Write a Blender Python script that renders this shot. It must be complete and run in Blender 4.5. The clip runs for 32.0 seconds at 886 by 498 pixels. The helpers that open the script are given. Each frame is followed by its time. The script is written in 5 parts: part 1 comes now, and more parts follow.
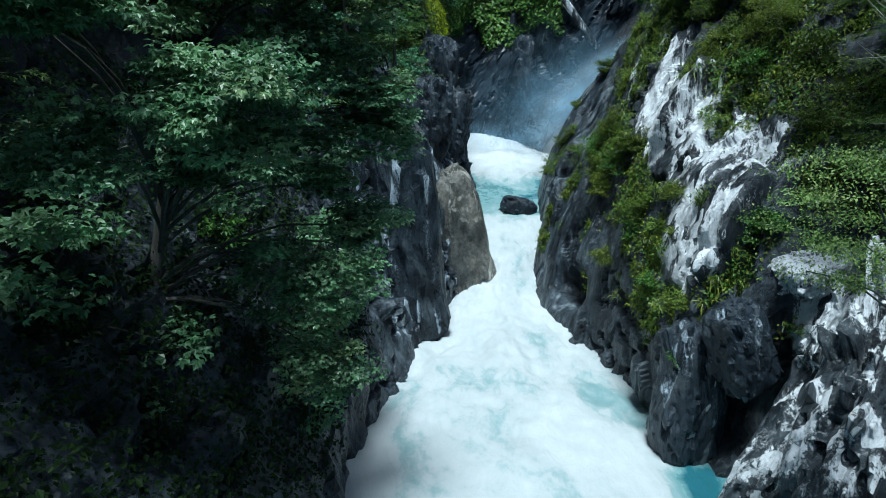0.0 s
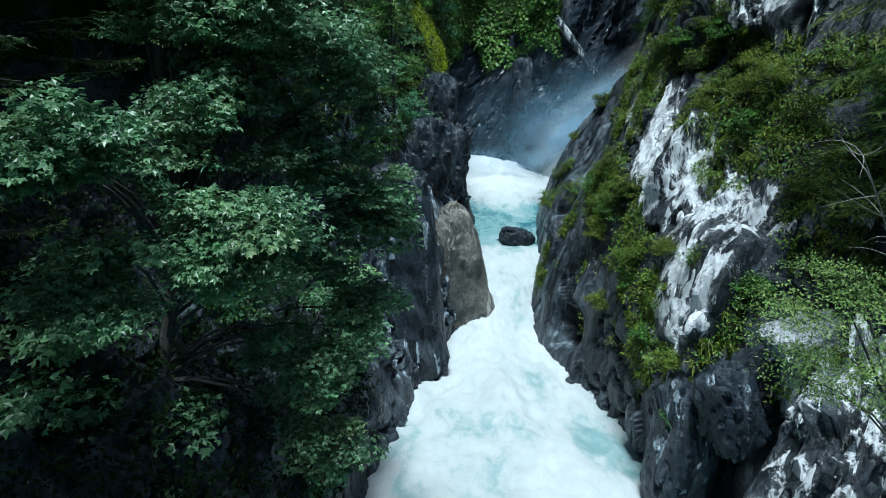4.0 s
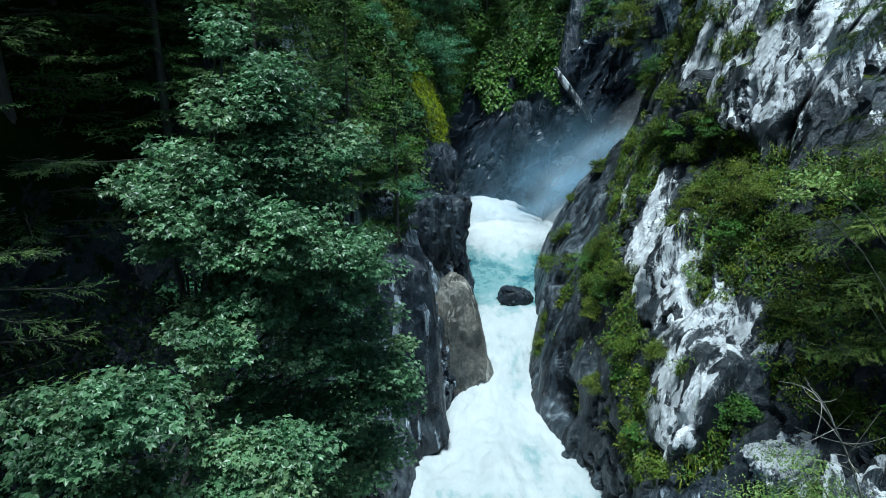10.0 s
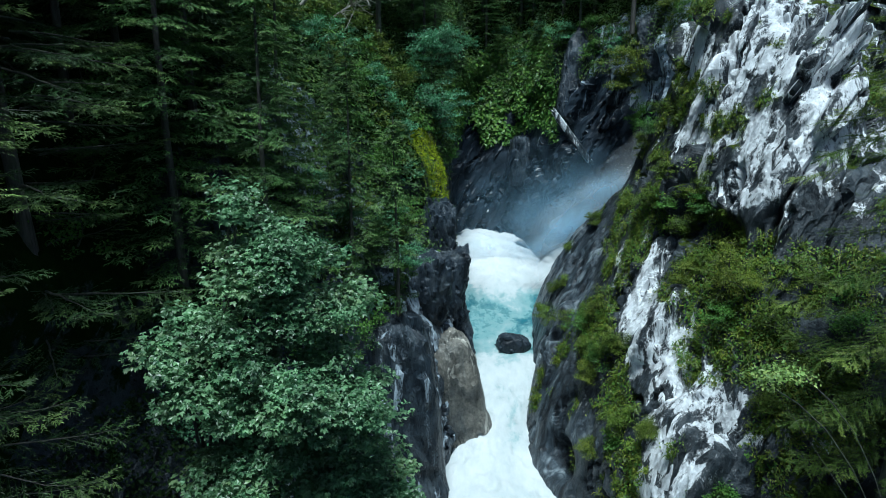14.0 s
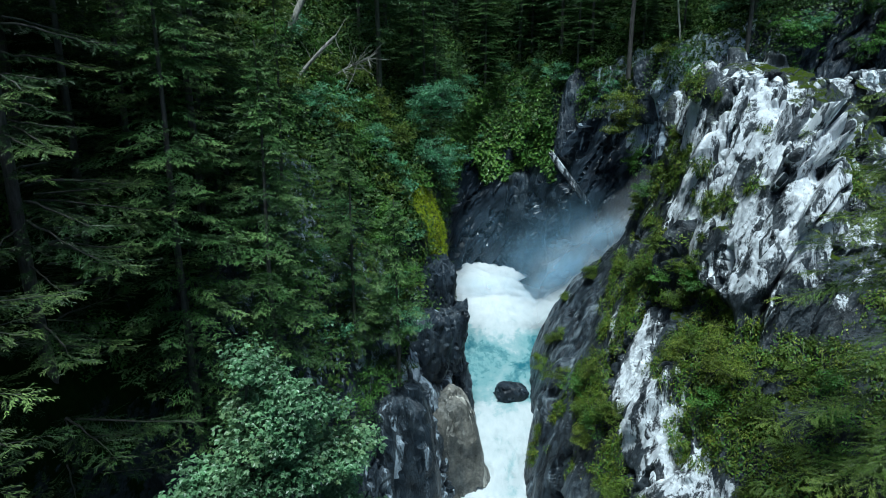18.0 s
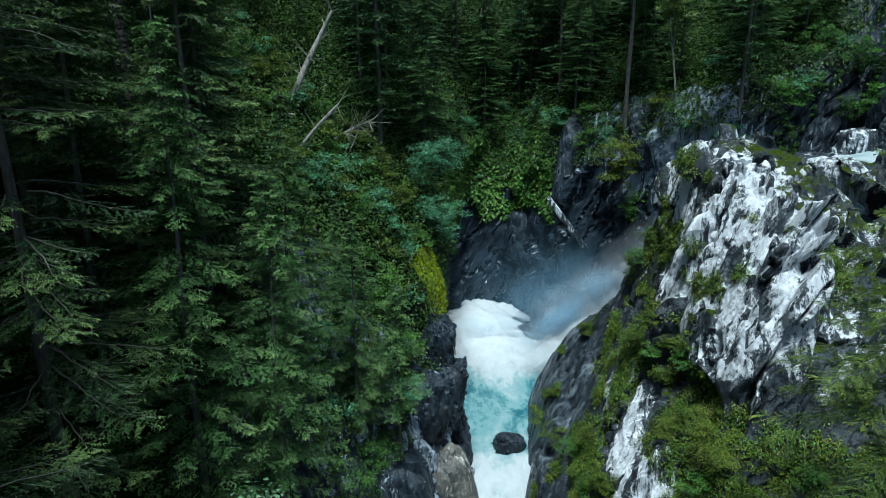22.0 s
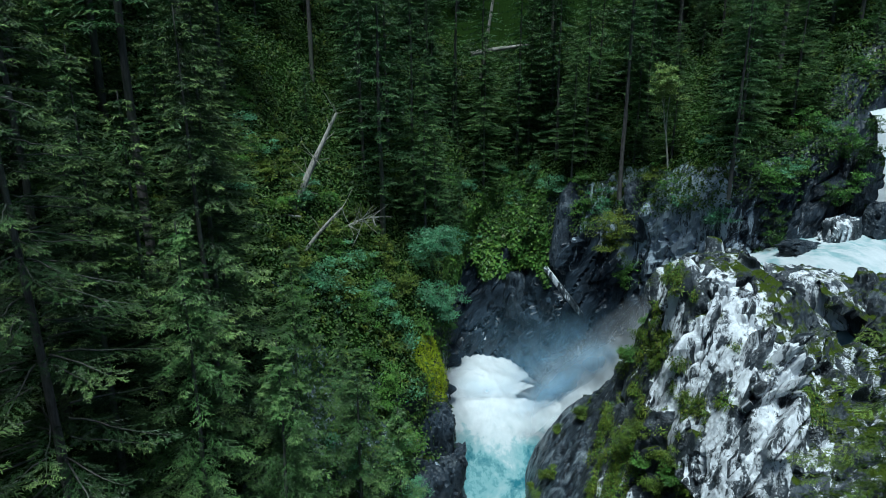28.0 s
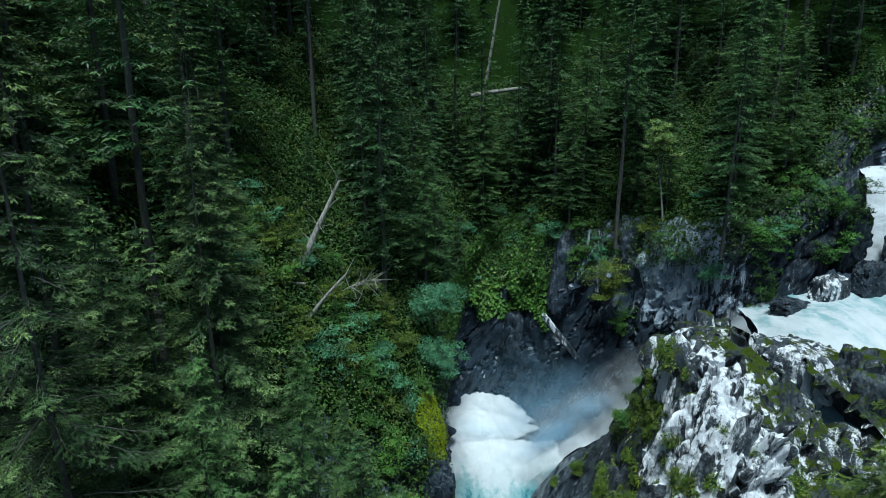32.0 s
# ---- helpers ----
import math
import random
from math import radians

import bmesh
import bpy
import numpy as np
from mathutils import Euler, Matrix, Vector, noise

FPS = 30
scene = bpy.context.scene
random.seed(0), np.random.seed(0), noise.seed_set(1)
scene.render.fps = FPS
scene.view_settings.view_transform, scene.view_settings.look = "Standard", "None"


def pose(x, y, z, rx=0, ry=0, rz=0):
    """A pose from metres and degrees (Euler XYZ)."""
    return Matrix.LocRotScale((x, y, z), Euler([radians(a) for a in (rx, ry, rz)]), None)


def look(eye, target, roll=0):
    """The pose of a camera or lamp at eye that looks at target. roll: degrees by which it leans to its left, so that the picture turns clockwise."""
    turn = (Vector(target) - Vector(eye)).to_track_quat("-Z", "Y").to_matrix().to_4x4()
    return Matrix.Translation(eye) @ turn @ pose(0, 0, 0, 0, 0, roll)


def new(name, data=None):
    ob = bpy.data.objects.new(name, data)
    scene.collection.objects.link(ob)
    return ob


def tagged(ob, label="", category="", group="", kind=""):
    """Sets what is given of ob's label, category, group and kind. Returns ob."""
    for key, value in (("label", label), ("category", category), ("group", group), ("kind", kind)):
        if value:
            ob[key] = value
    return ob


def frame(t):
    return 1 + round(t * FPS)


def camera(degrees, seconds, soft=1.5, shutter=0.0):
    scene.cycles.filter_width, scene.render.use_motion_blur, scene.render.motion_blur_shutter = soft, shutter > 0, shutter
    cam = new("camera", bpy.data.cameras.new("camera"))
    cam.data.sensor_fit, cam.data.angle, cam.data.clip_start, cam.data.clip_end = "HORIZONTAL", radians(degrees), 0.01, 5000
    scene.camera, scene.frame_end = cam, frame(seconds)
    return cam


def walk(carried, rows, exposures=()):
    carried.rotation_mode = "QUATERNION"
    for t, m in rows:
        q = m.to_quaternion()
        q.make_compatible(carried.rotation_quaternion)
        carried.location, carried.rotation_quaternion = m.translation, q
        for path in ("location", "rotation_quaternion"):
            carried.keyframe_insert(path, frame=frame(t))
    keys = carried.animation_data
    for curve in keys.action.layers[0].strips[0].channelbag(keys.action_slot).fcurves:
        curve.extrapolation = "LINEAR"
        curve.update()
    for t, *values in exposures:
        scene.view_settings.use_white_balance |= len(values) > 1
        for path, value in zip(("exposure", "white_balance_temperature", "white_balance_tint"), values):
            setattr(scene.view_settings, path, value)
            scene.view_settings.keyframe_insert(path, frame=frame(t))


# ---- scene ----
cam = camera(72.6, 32.0, 0.6)
METRES, EYE, TILT, LEAN, TURN = 30.0, 12.0, -14.4, 0.0, 0.0
SKY, SUN = 0.050, 3.2
ROWS = [
    (0.0, 0.0, 0.0, 0.0, -0.0, 0.0, 0.0),
    (0.5, 0.0003, -0.0023, 0.0082, -0.0, 0.0, 0.01),
    (1.0, 0.0006, -0.0045, 0.0165, 0.0, -0.0, 0.01),
    (1.5, 0.0009, -0.0066, 0.0241, -0.01, 0.0, 0.01),
    (2.0, 0.0011, -0.0087, 0.0321, -0.0, -0.0, 0.02),
    (2.5, 0.0013, -0.011, 0.041, -0.0, -0.02, 0.01),
    (3.0, 0.0015, -0.0133, 0.0498, 0.01, -0.04, 0.0),
    (3.5, 0.0017, -0.016, 0.0599, 0.01, -0.05, 0.02),
    (5.5, 0.0012, -0.0257, 0.1001, -0.03, -0.15, -0.03),
    (6.0, 0.0012, -0.0284, 0.1104, -0.02, -0.16, -0.01),
    (6.5, 0.0011, -0.0314, 0.1215, -0.01, -0.17, -0.0),
    (7.0, 0.001, -0.0343, 0.1324, -0.01, -0.18, -0.01),
    (7.5, 0.0008, -0.0374, 0.145, -0.01, -0.21, -0.02),
    (8.0, 0.0007, -0.0405, 0.1574, -0.02, -0.22, -0.04),
    (8.5, 0.0008, -0.0445, 0.1715, -0.0, -0.24, -0.03),
    (9.0, 0.0008, -0.0475, 0.1833, 0.01, -0.23, -0.01),
    (9.5, 0.0001, -0.0512, 0.1983, -0.02, -0.26, -0.05),
    (10.0, 0.0003, -0.0547, 0.2107, -0.01, -0.26, -0.04),
    (10.5, 0.0002, -0.0589, 0.2261, -0.0, -0.28, -0.04),
    (11.0, 0.0003, -0.0627, 0.239, 0.01, -0.28, -0.04),
    (11.5, 0.0004, -0.0665, 0.2528, 0.01, -0.28, -0.03),
    (12.0, 0.0005, -0.0701, 0.2664, -0.0, -0.29, -0.03),
    (12.5, 0.0012, -0.0741, 0.2814, 0.02, -0.3, -0.02),
    (13.0, 0.0008, -0.0773, 0.2961, -0.03, -0.31, -0.04),
    (13.5, 0.0011, -0.0813, 0.3119, -0.02, -0.33, -0.01),
    (14.0, 0.0011, -0.085, 0.3268, -0.01, -0.33, -0.01),
    (14.5, 0.0014, -0.0888, 0.3424, 0.01, -0.36, 0.01),
    (16.5, 0.0025, -0.1041, 0.405, 0.04, -0.45, 0.03),
    (17.0, 0.0026, -0.1085, 0.4225, 0.03, -0.47, 0.03),
    (17.5, 0.0029, -0.1118, 0.4368, 0.02, -0.47, 0.03),
    (18.0, 0.0032, -0.1161, 0.4538, 0.03, -0.49, 0.04),
    (18.5, 0.0033, -0.1203, 0.4706, 0.03, -0.49, 0.04),
    (19.0, 0.0036, -0.1245, 0.4865, 0.04, -0.49, 0.04),
    (19.5, 0.0039, -0.129, 0.5034, 0.05, -0.49, 0.04),
    (20.0, 0.0041, -0.1332, 0.5196, 0.05, -0.49, 0.05),
    (20.5, 0.0045, -0.1375, 0.5373, 0.06, -0.5, 0.03),
    (21.0, 0.0052, -0.1422, 0.5552, 0.09, -0.52, 0.04),
    (21.5, 0.0059, -0.1463, 0.5715, 0.11, -0.52, 0.05),
    (22.0, 0.0056, -0.1513, 0.5904, 0.09, -0.53, 0.03),
    (22.5, 0.006, -0.1556, 0.6079, 0.1, -0.54, 0.07),
    (23.0, 0.0062, -0.1598, 0.6257, 0.1, -0.57, 0.06),
    (23.5, 0.0059, -0.1647, 0.645, 0.09, -0.6, 0.05),
    (24.0, 0.0056, -0.1689, 0.6619, 0.08, -0.63, 0.04),
    (24.5, 0.005, -0.1743, 0.6821, 0.06, -0.66, 0.03),
    (25.0, 0.0044, -0.1786, 0.6982, 0.04, -0.68, -0.0),
    (25.5, 0.0038, -0.1833, 0.7175, 0.02, -0.69, -0.01),
    (27.5, 0.0067, -0.2035, 0.791, 0.14, -0.68, 0.07),
    (28.0, 0.006, -0.208, 0.8114, 0.11, -0.69, 0.07),
    (28.5, 0.0058, -0.2135, 0.8318, 0.1, -0.72, 0.06),
    (29.0, 0.0059, -0.2177, 0.8494, 0.1, -0.72, 0.06),
    (29.5, 0.0057, -0.2232, 0.8716, 0.1, -0.73, 0.06),
    (30.0, 0.0054, -0.2274, 0.8891, 0.09, -0.75, 0.05),
    (30.5, 0.0055, -0.2326, 0.9092, 0.1, -0.76, 0.05),
    (31.0, 0.0052, -0.2372, 0.9292, 0.08, -0.77, 0.05),
    (31.5, 0.0052, -0.2424, 0.9483, 0.08, -0.81, 0.04),
    (32.0, 0.0058, -0.2478, 0.9684, 0.09, -0.81, 0.05),
]
walk(cam, [(t, pose(0, 0, EYE, TILT, LEAN, TURN) @ pose(METRES * x, METRES * y, METRES * z, 90 + pitch, roll, yaw)) for t, x, y, z, yaw, pitch, roll in ROWS], [(0, 0.75, 5410, -3), (14, 0.75, 5400, -4), (24, 0.64, 5440, -4), (32, 0.62, 5420, -4)])

# ---- light ----
world = bpy.data.worlds.new("sky")
scene.world = world
world.use_nodes = True
wn = world.node_tree.nodes
wl = world.node_tree.links
sky = wn.new("ShaderNodeTexSky")
sky.sky_type = "NISHITA"
sky.sun_disc = False
sky.sun_elevation, sky.sun_rotation = radians(74), radians(185)
sky.air_density, sky.dust_density, sky.ozone_density = 1.0, 2.5, 1.5
wl.new(sky.outputs[0], wn["Background"].inputs[0])
wn["Background"].inputs[1].default_value = SKY
sun = new("sun", bpy.data.lights.new("sun", "SUN"))
sun.data.energy, sun.data.angle, sun.data.color = SUN, radians(16), (1.0, 0.98, 0.94)
sun.matrix_world = look((2, 7, 88), (4, 30, 5))


# ---- materials ----
def material(name):
    m = bpy.data.materials.new(name)
    m.use_nodes = True
    return m, m.node_tree.nodes, m.node_tree.links, m.node_tree.nodes["Principled BSDF"]


def put(n, kind, **values):
    node = n.new(kind)
    for key, value in values.items():
        node.inputs[key].default_value = value
    return node


def tex(n, l, vec, scale, detail=6.0, rough=0.6, dist=0.0):
    t = put(n, "ShaderNodeTexNoise", Scale=scale, Detail=detail, Roughness=rough, Distortion=dist)
    if vec:
        l.new(vec, t.inputs["Vector"])
    return t.outputs["Fac"]


def ramp(n, l, fac, *stops):
    r = n.new("ShaderNodeValToRGB")
    while len(r.color_ramp.elements) < len(stops):
        r.color_ramp.elements.new(0.5)
    for e, (at, c) in zip(r.color_ramp.elements, stops):
        e.position = at
        e.color = (*c, 1) if isinstance(c, tuple) else (c, c, c, 1)
    l.new(fac, r.inputs[0])
    return r.outputs[0]


def blend(n, l, fac, a, b, how="MIX"):
    m = n.new("ShaderNodeMix")
    m.data_type, m.blend_type = "RGBA", how
    for socket, value in ((m.inputs[0], fac), (m.inputs[6], a), (m.inputs[7], b)):
        if hasattr(value, "links"):
            l.new(value, socket)
        elif isinstance(value, tuple):
            socket.default_value = (*value, 1)
        else:
            socket.default_value = value
    return m.outputs[2]


def sums(n, l, op, a, b):
    m = n.new("ShaderNodeMath")
    m.operation = op
    m.use_clamp = op in ("MULTIPLY", "ADD")
    for socket, value in zip(m.inputs, (a, b)):
        if hasattr(value, "links"):
            l.new(value, socket)
        else:
            socket.default_value = value
    return m.outputs[0]


def attribute(n, name):
    a = n.new("ShaderNodeAttribute")
    a.attribute_name = name
    return a.outputs["Fac"]


def bump(n, l, bsdf, height, strength, distance):
    b = put(n, "ShaderNodeBump", Strength=strength, Distance=distance)
    l.new(height, b.inputs["Height"])
    l.new(b.outputs[0], bsdf.inputs["Normal"])


def coords(n, l, stretch=(1, 1, 1), turn=(0, 0, 0)):
    g = n.new("ShaderNodeNewGeometry")
    m = put(n, "ShaderNodeMapping", Scale=stretch, Rotation=turn)
    l.new(g.outputs["Position"], m.inputs["Vector"])
    return m.outputs[0], g


def cleavage(n, l, vec, scale):
    """Height of broken rock: every cell a plane that tilts its own way."""
    c = put(n, "ShaderNodeTexVoronoi", Scale=scale, Randomness=1.0)
    l.new(vec, c.inputs["Vector"])
    o = n.new("ShaderNodeVectorMath")
    o.operation = "SUBTRACT"
    o.inputs[1].default_value = (0.5, 0.5, 0.5)
    l.new(c.outputs["Color"], o.inputs[0])
    f = n.new("ShaderNodeVectorMath")
    f.operation = "SUBTRACT"
    l.new(vec, f.inputs[0])
    l.new(c.outputs["Position"], f.inputs[1])
    d = n.new("ShaderNodeVectorMath")
    d.operation = "DOT_PRODUCT"
    l.new(o.outputs[0], d.inputs[0])
    l.new(f.outputs[0], d.inputs[1])
    return d.outputs["Value"], c.outputs["Color"]


def plain(n, l, op, a, b):
    m = n.new("ShaderNodeMath")
    m.operation = op
    for socket, value in zip(m.inputs, (a, b)):
        if hasattr(value, "links"):
            l.new(value, socket)
        else:
            socket.default_value = value
    return m.outputs[0]


def rock_material(name, dark, mid, pale, moss, wet):
    """Gneiss: dark wet body, pale lichen crust where 'pale' says so, moss where 'moss' says so."""
    m, n, l, p = material(name)
    v, g = coords(n, l)
    streak, _ = coords(n, l, (1.9, 1.6, 0.36), (0.0, 0.5, 0.2))
    bent = n.new("ShaderNodeVectorMath")
    bent.operation = "ADD"
    wob = n.new("ShaderNodeTexNoise")
    wob.inputs["Scale"].default_value = 0.8
    l.new(v, wob.inputs["Vector"])
    less = n.new("ShaderNodeVectorMath")
    less.operation = "SCALE"
    less.inputs["Scale"].default_value = 0.45
    l.new(wob.outputs["Color"], less.inputs[0])
    l.new(streak, bent.inputs[0])
    l.new(less.outputs[0], bent.inputs[1])
    big, tint = cleavage(n, l, bent.outputs[0], 0.85)
    small, tint2 = cleavage(n, l, bent.outputs[0], 2.7)
    a = tex(n, l, v, 0.55, 8, 0.65)
    b = tex(n, l, bent.outputs[0], 0.36, 12, 0.66, 0.3)
    c = tex(n, l, v, 6.0, 8, 0.72)
    e = tex(n, l, v, 24.0, 4, 0.7)
    body = blend(n, l, ramp(n, l, a, (0.38, 0.0), (0.66, 1.0)), dark, mid)
    body = blend(n, l, plain(n, l, "SUBTRACT", 0.8, plain(n, l, "MULTIPLY", attribute(n, "calm"), 0.6)), body, ramp(n, l, c, (0.34, 0.35), (0.5, 0.8), (0.7, 1.6)), "MULTIPLY")
    veins = sums(n, l, "MULTIPLY", ramp(n, l, tex(n, l, streak, 3.2, 6, 0.7, 1.2), (0.60, 0.0), (0.67, 1.0)), sums(n, l, "MULTIPLY", attribute(n, "pale"), 0.7))
    body = blend(n, l, veins, body, tuple(0.55 * x for x in pale))
    flow, _ = coords(n, l, (1.3, 1.3, 0.5), (0.0, 0.4, 0.0))
    worn = ramp(n, l, tex(n, l, flow, 0.8, 4, 0.6, 1.2), (0.38, (0.008, 0.011, 0.015)), (0.53, (0.050, 0.066, 0.082)), (0.70, (0.24, 0.28, 0.305)))
    body = blend(n, l, attribute(n, "polish"), body, worn)
    fleck = tex(n, l, streak, 4.2, 8, 0.75, 0.4)
    crust = plain(n, l, "ADD", plain(n, l, "MULTIPLY", b, 0.80), plain(n, l, "ADD", plain(n, l, "MULTIPLY", c, 0.15), plain(n, l, "MULTIPLY", fleck, 0.20)))
    crust = plain(n, l, "ADD", crust, plain(n, l, "MULTIPLY", big, 0.30))
    crust = plain(n, l, "ADD", crust, plain(n, l, "SUBTRACT", attribute(n, "pale"), 0.53))
    thin = sums(n, l, "MULTIPLY", ramp(n, l, crust, (0.47, 0.0), (0.54, 1.0)), ramp(n, l, tex(n, l, v, 9.0, 6, 0.75), (0.53, 0.0), (0.56, 0.8)))
    body = blend(n, l, thin, body, tuple(0.45 * x for x in pale))
    pits = ramp(n, l, tex(n, l, bent.outputs[0], 0.9, 10, 0.80), (0.43, 0.0), (0.475, 1.0))
    crust = sums(n, l, "MULTIPLY", ramp(n, l, crust, (0.540, 0.0), (0.562, 1.0)), pits)
    crust_colour = blend(n, l, ramp(n, l, fleck, (0.36, 0.0), (0.55, 1.0)), tuple(0.72 * x for x in pale), pale)
    crust_colour = blend(n, l, ramp(n, l, e, (0.35, 0.35), (0.62, 0.0)), crust_colour, tuple(0.6 * x for x in pale))
    crust_colour = blend(n, l, ramp(n, l, a, (0.45, 0.0), (0.7, 0.6)), crust_colour, tuple(0.6 * x for x in pale))
    body = blend(n, l, crust, body, crust_colour)
    up = n.new("ShaderNodeSeparateXYZ")
    l.new(g.outputs["Normal"], up.inputs[0])
    green = plain(n, l, "ADD", plain(n, l, "MULTIPLY", tex(n, l, v, 1.1, 8, 0.7), 0.8), plain(n, l, "SUBTRACT", attribute(n, "moss"), 0.5))
    green = plain(n, l, "ADD", green, plain(n, l, "MULTIPLY", up.outputs[2], 0.22))
    green = ramp(n, l, green, (0.56, 0.0), (0.64, 1.0))
    moss_colour = blend(n, l, tex(n, l, v, 3.0, 6, 0.7), tuple(0.35 * x for x in moss), tuple(1.5 * x for x in moss))
    body = blend(n, l, green, body, moss_colour)
    l.new(body, p.inputs["Base Color"])
    rough = blend(n, l, crust, ramp(n, l, c, (0.35, wet), (0.65, wet + 0.3)), (0.8, 0.8, 0.8))
    l.new(blend(n, l, green, rough, (1.0, 1.0, 1.0)), p.inputs["Roughness"])
    l.new(blend(n, l, green, (0.32, 0.32, 0.32), (0.02, 0.02, 0.02)), p.inputs["Specular IOR Level"])
    height = plain(n, l, "ADD", plain(n, l, "MULTIPLY", big, 0.5), plain(n, l, "MULTIPLY", small, 0.45))
    height = plain(n, l, "ADD", height, plain(n, l, "MULTIPLY", b, 0.22))
    height = plain(n, l, "ADD", height, plain(n, l, "MULTIPLY", c, 0.07))
    b = put(n, "ShaderNodeBump", Distance=0.9)
    l.new(height, b.inputs["Height"])
    l.new(plain(n, l, "SUBTRACT", 1.0, plain(n, l, "MULTIPLY", attribute(n, "calm"), 0.8)), b.inputs["Strength"])
    l.new(b.outputs[0], p.inputs["Normal"])
    return m


def leaf_material(name, low, high, tip, sheen=0.4, through_light=0.25):
    """Leaves or needles: colour differs leaf by leaf and towards the shoots' ends."""
    m, n, l, p = material(name)
    g = n.new("ShaderNodeNewGeometry")
    o = n.new("ShaderNodeObjectInfo")
    c = blend(n, l, g.outputs["Random Per Island"], low, high)
    v, _ = coords(n, l)
    c = blend(n, l, ramp(n, l, tex(n, l, v, 0.5, 4), (0.42, 0.0), (0.62, 0.5)), c, tuple(1.35 * x for x in high))
    c = blend(n, l, 1.0, c, ramp(n, l, tex(n, l, v, 1.5, 3), (0.36, 0.45), (0.64, 1.35)), "MULTIPLY")
    # Pale shoots; on the spruces also light painted on the bough ends.
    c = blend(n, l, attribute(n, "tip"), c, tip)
    c = blend(n, l, sums(n, l, "MULTIPLY", o.outputs["Random"], 0.35), c, tuple(0.55 * x for x in low))
    l.new(c, p.inputs["Base Color"])
    p.inputs["Roughness"].default_value = 0.42
    p.inputs["Specular IOR Level"].default_value = sheen
    t = n.new("ShaderNodeBsdfTranslucent")
    l.new(c, t.inputs["Color"])
    mix = n.new("ShaderNodeMixShader")
    mix.inputs[0].default_value = through_light
    l.new(p.outputs[0], mix.inputs[1])
    l.new(t.outputs[0], mix.inputs[2])
    l.new(mix.outputs[0], n["Material Output"].inputs[0])
    return m


def bark_material(name, dark, pale):
    m, n, l, p = material(name)
    v, _ = coords(n, l, (1, 1, 0.2))
    a = tex(n, l, v, 9.0, 8, 0.7)
    b = tex(n, l, v, 1.2, 4)
    c = blend(n, l, ramp(n, l, a, (0.35, 0.0), (0.65, 1.0)), dark, pale)
    c = blend(n, l, ramp(n, l, b, (0.45, 0.0), (0.7, 0.5)), c, (0.06, 0.09, 0.045))
    l.new(c, p.inputs["Base Color"])
    p.inputs["Roughness"].default_value = 0.9
    bump(n, l, p, a, 0.8, 0.03)
    return m


def water_material():
    """Glacier-green water whipped to foam where 'foam' says so."""
    m, n, l, p = material("white_water")
    v, _ = coords(n, l, (1.0, 0.55, 1.0))
    a = tex(n, l, v, 0.30, 8, 0.58, 0.9)
    b = tex(n, l, v, 2.2, 8, 0.65, 0.4)
    f = sums(n, l, "ADD", sums(n, l, "MULTIPLY", a, 0.7), sums(n, l, "MULTIPLY", b, 0.3))
    f = sums(n, l, "ADD", f, sums(n, l, "SUBTRACT", attribute(n, "foam"), 0.5))
    k = ramp(n, l, f, (0.30, (0.03, 0.12, 0.15)), (0.41, (0.15, 0.28, 0.29)), (0.50, (0.24, 0.34, 0.35)), (0.58, (0.40, 0.44, 0.45)), (0.90, (0.56, 0.58, 0.59)))
    l.new(k, p.inputs["Base Color"])
    l.new(ramp(n, l, f, (0.35, 0.12), (0.55, 0.75)), p.inputs["Roughness"])
    p.inputs["Specular IOR Level"].default_value = 0.3
    bump(n, l, p, f, 0.6, 0.35)
    return m


def mist_material(name, low, colour):
    """Spray: thin, uneven, fading out where 'thick' falls to nought."""
    m, n, l, p = material(name)
    v, _ = coords(n, l, (1, 1, 0.7))
    a = ramp(n, l, tex(n, l, v, 0.32, 5, 0.6, 0.6), (0.3, low), (0.7, 1.0))
    f = sums(n, l, "MULTIPLY", attribute(n, "thick"), a)
    d = put(n, "ShaderNodeBsdfDiffuse", Color=colour)
    s = n.new("ShaderNodeBsdfTranslucent")
    s.inputs[0].default_value = colour
    both = n.new("ShaderNodeMixShader")
    l.new(d.outputs[0], both.inputs[1])
    l.new(s.outputs[0], both.inputs[2])
    t = n.new("ShaderNodeBsdfTransparent")
    mix = n.new("ShaderNodeMixShader")
    l.new(f, mix.inputs[0])
    l.new(t.outputs[0], mix.inputs[1])
    l.new(both.outputs[0], mix.inputs[2])
    l.new(mix.outputs[0], n["Material Output"].inputs[0])
    return m


GORGE_ROCK = rock_material("wet_gneiss", (0.006, 0.010, 0.015), (0.032, 0.046, 0.064), (0.40, 0.47, 0.54), (0.010, 0.022, 0.004), 0.22)
PALE_ROCK = rock_material("lichened_gneiss", (0.007, 0.010, 0.013), (0.055, 0.068, 0.080), (0.76, 0.79, 0.82), (0.040, 0.058, 0.008), 0.25)
TAN_ROCK = rock_material("ochre_gneiss", (0.09, 0.09, 0.08), (0.34, 0.32, 0.27), (0.56, 0.54, 0.48), (0.02, 0.03, 0.006), 0.25)
WATER = water_material()
MIST = mist_material("spray", 0.25, (0.46, 0.76, 1.0, 1))
FALL = mist_material("falling_water", 0.6, (0.90, 0.94, 0.96, 1))
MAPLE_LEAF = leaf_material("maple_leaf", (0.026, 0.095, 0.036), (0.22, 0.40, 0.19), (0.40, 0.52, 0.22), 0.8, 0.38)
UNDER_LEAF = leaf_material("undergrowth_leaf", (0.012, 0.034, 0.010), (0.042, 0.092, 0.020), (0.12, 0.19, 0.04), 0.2)
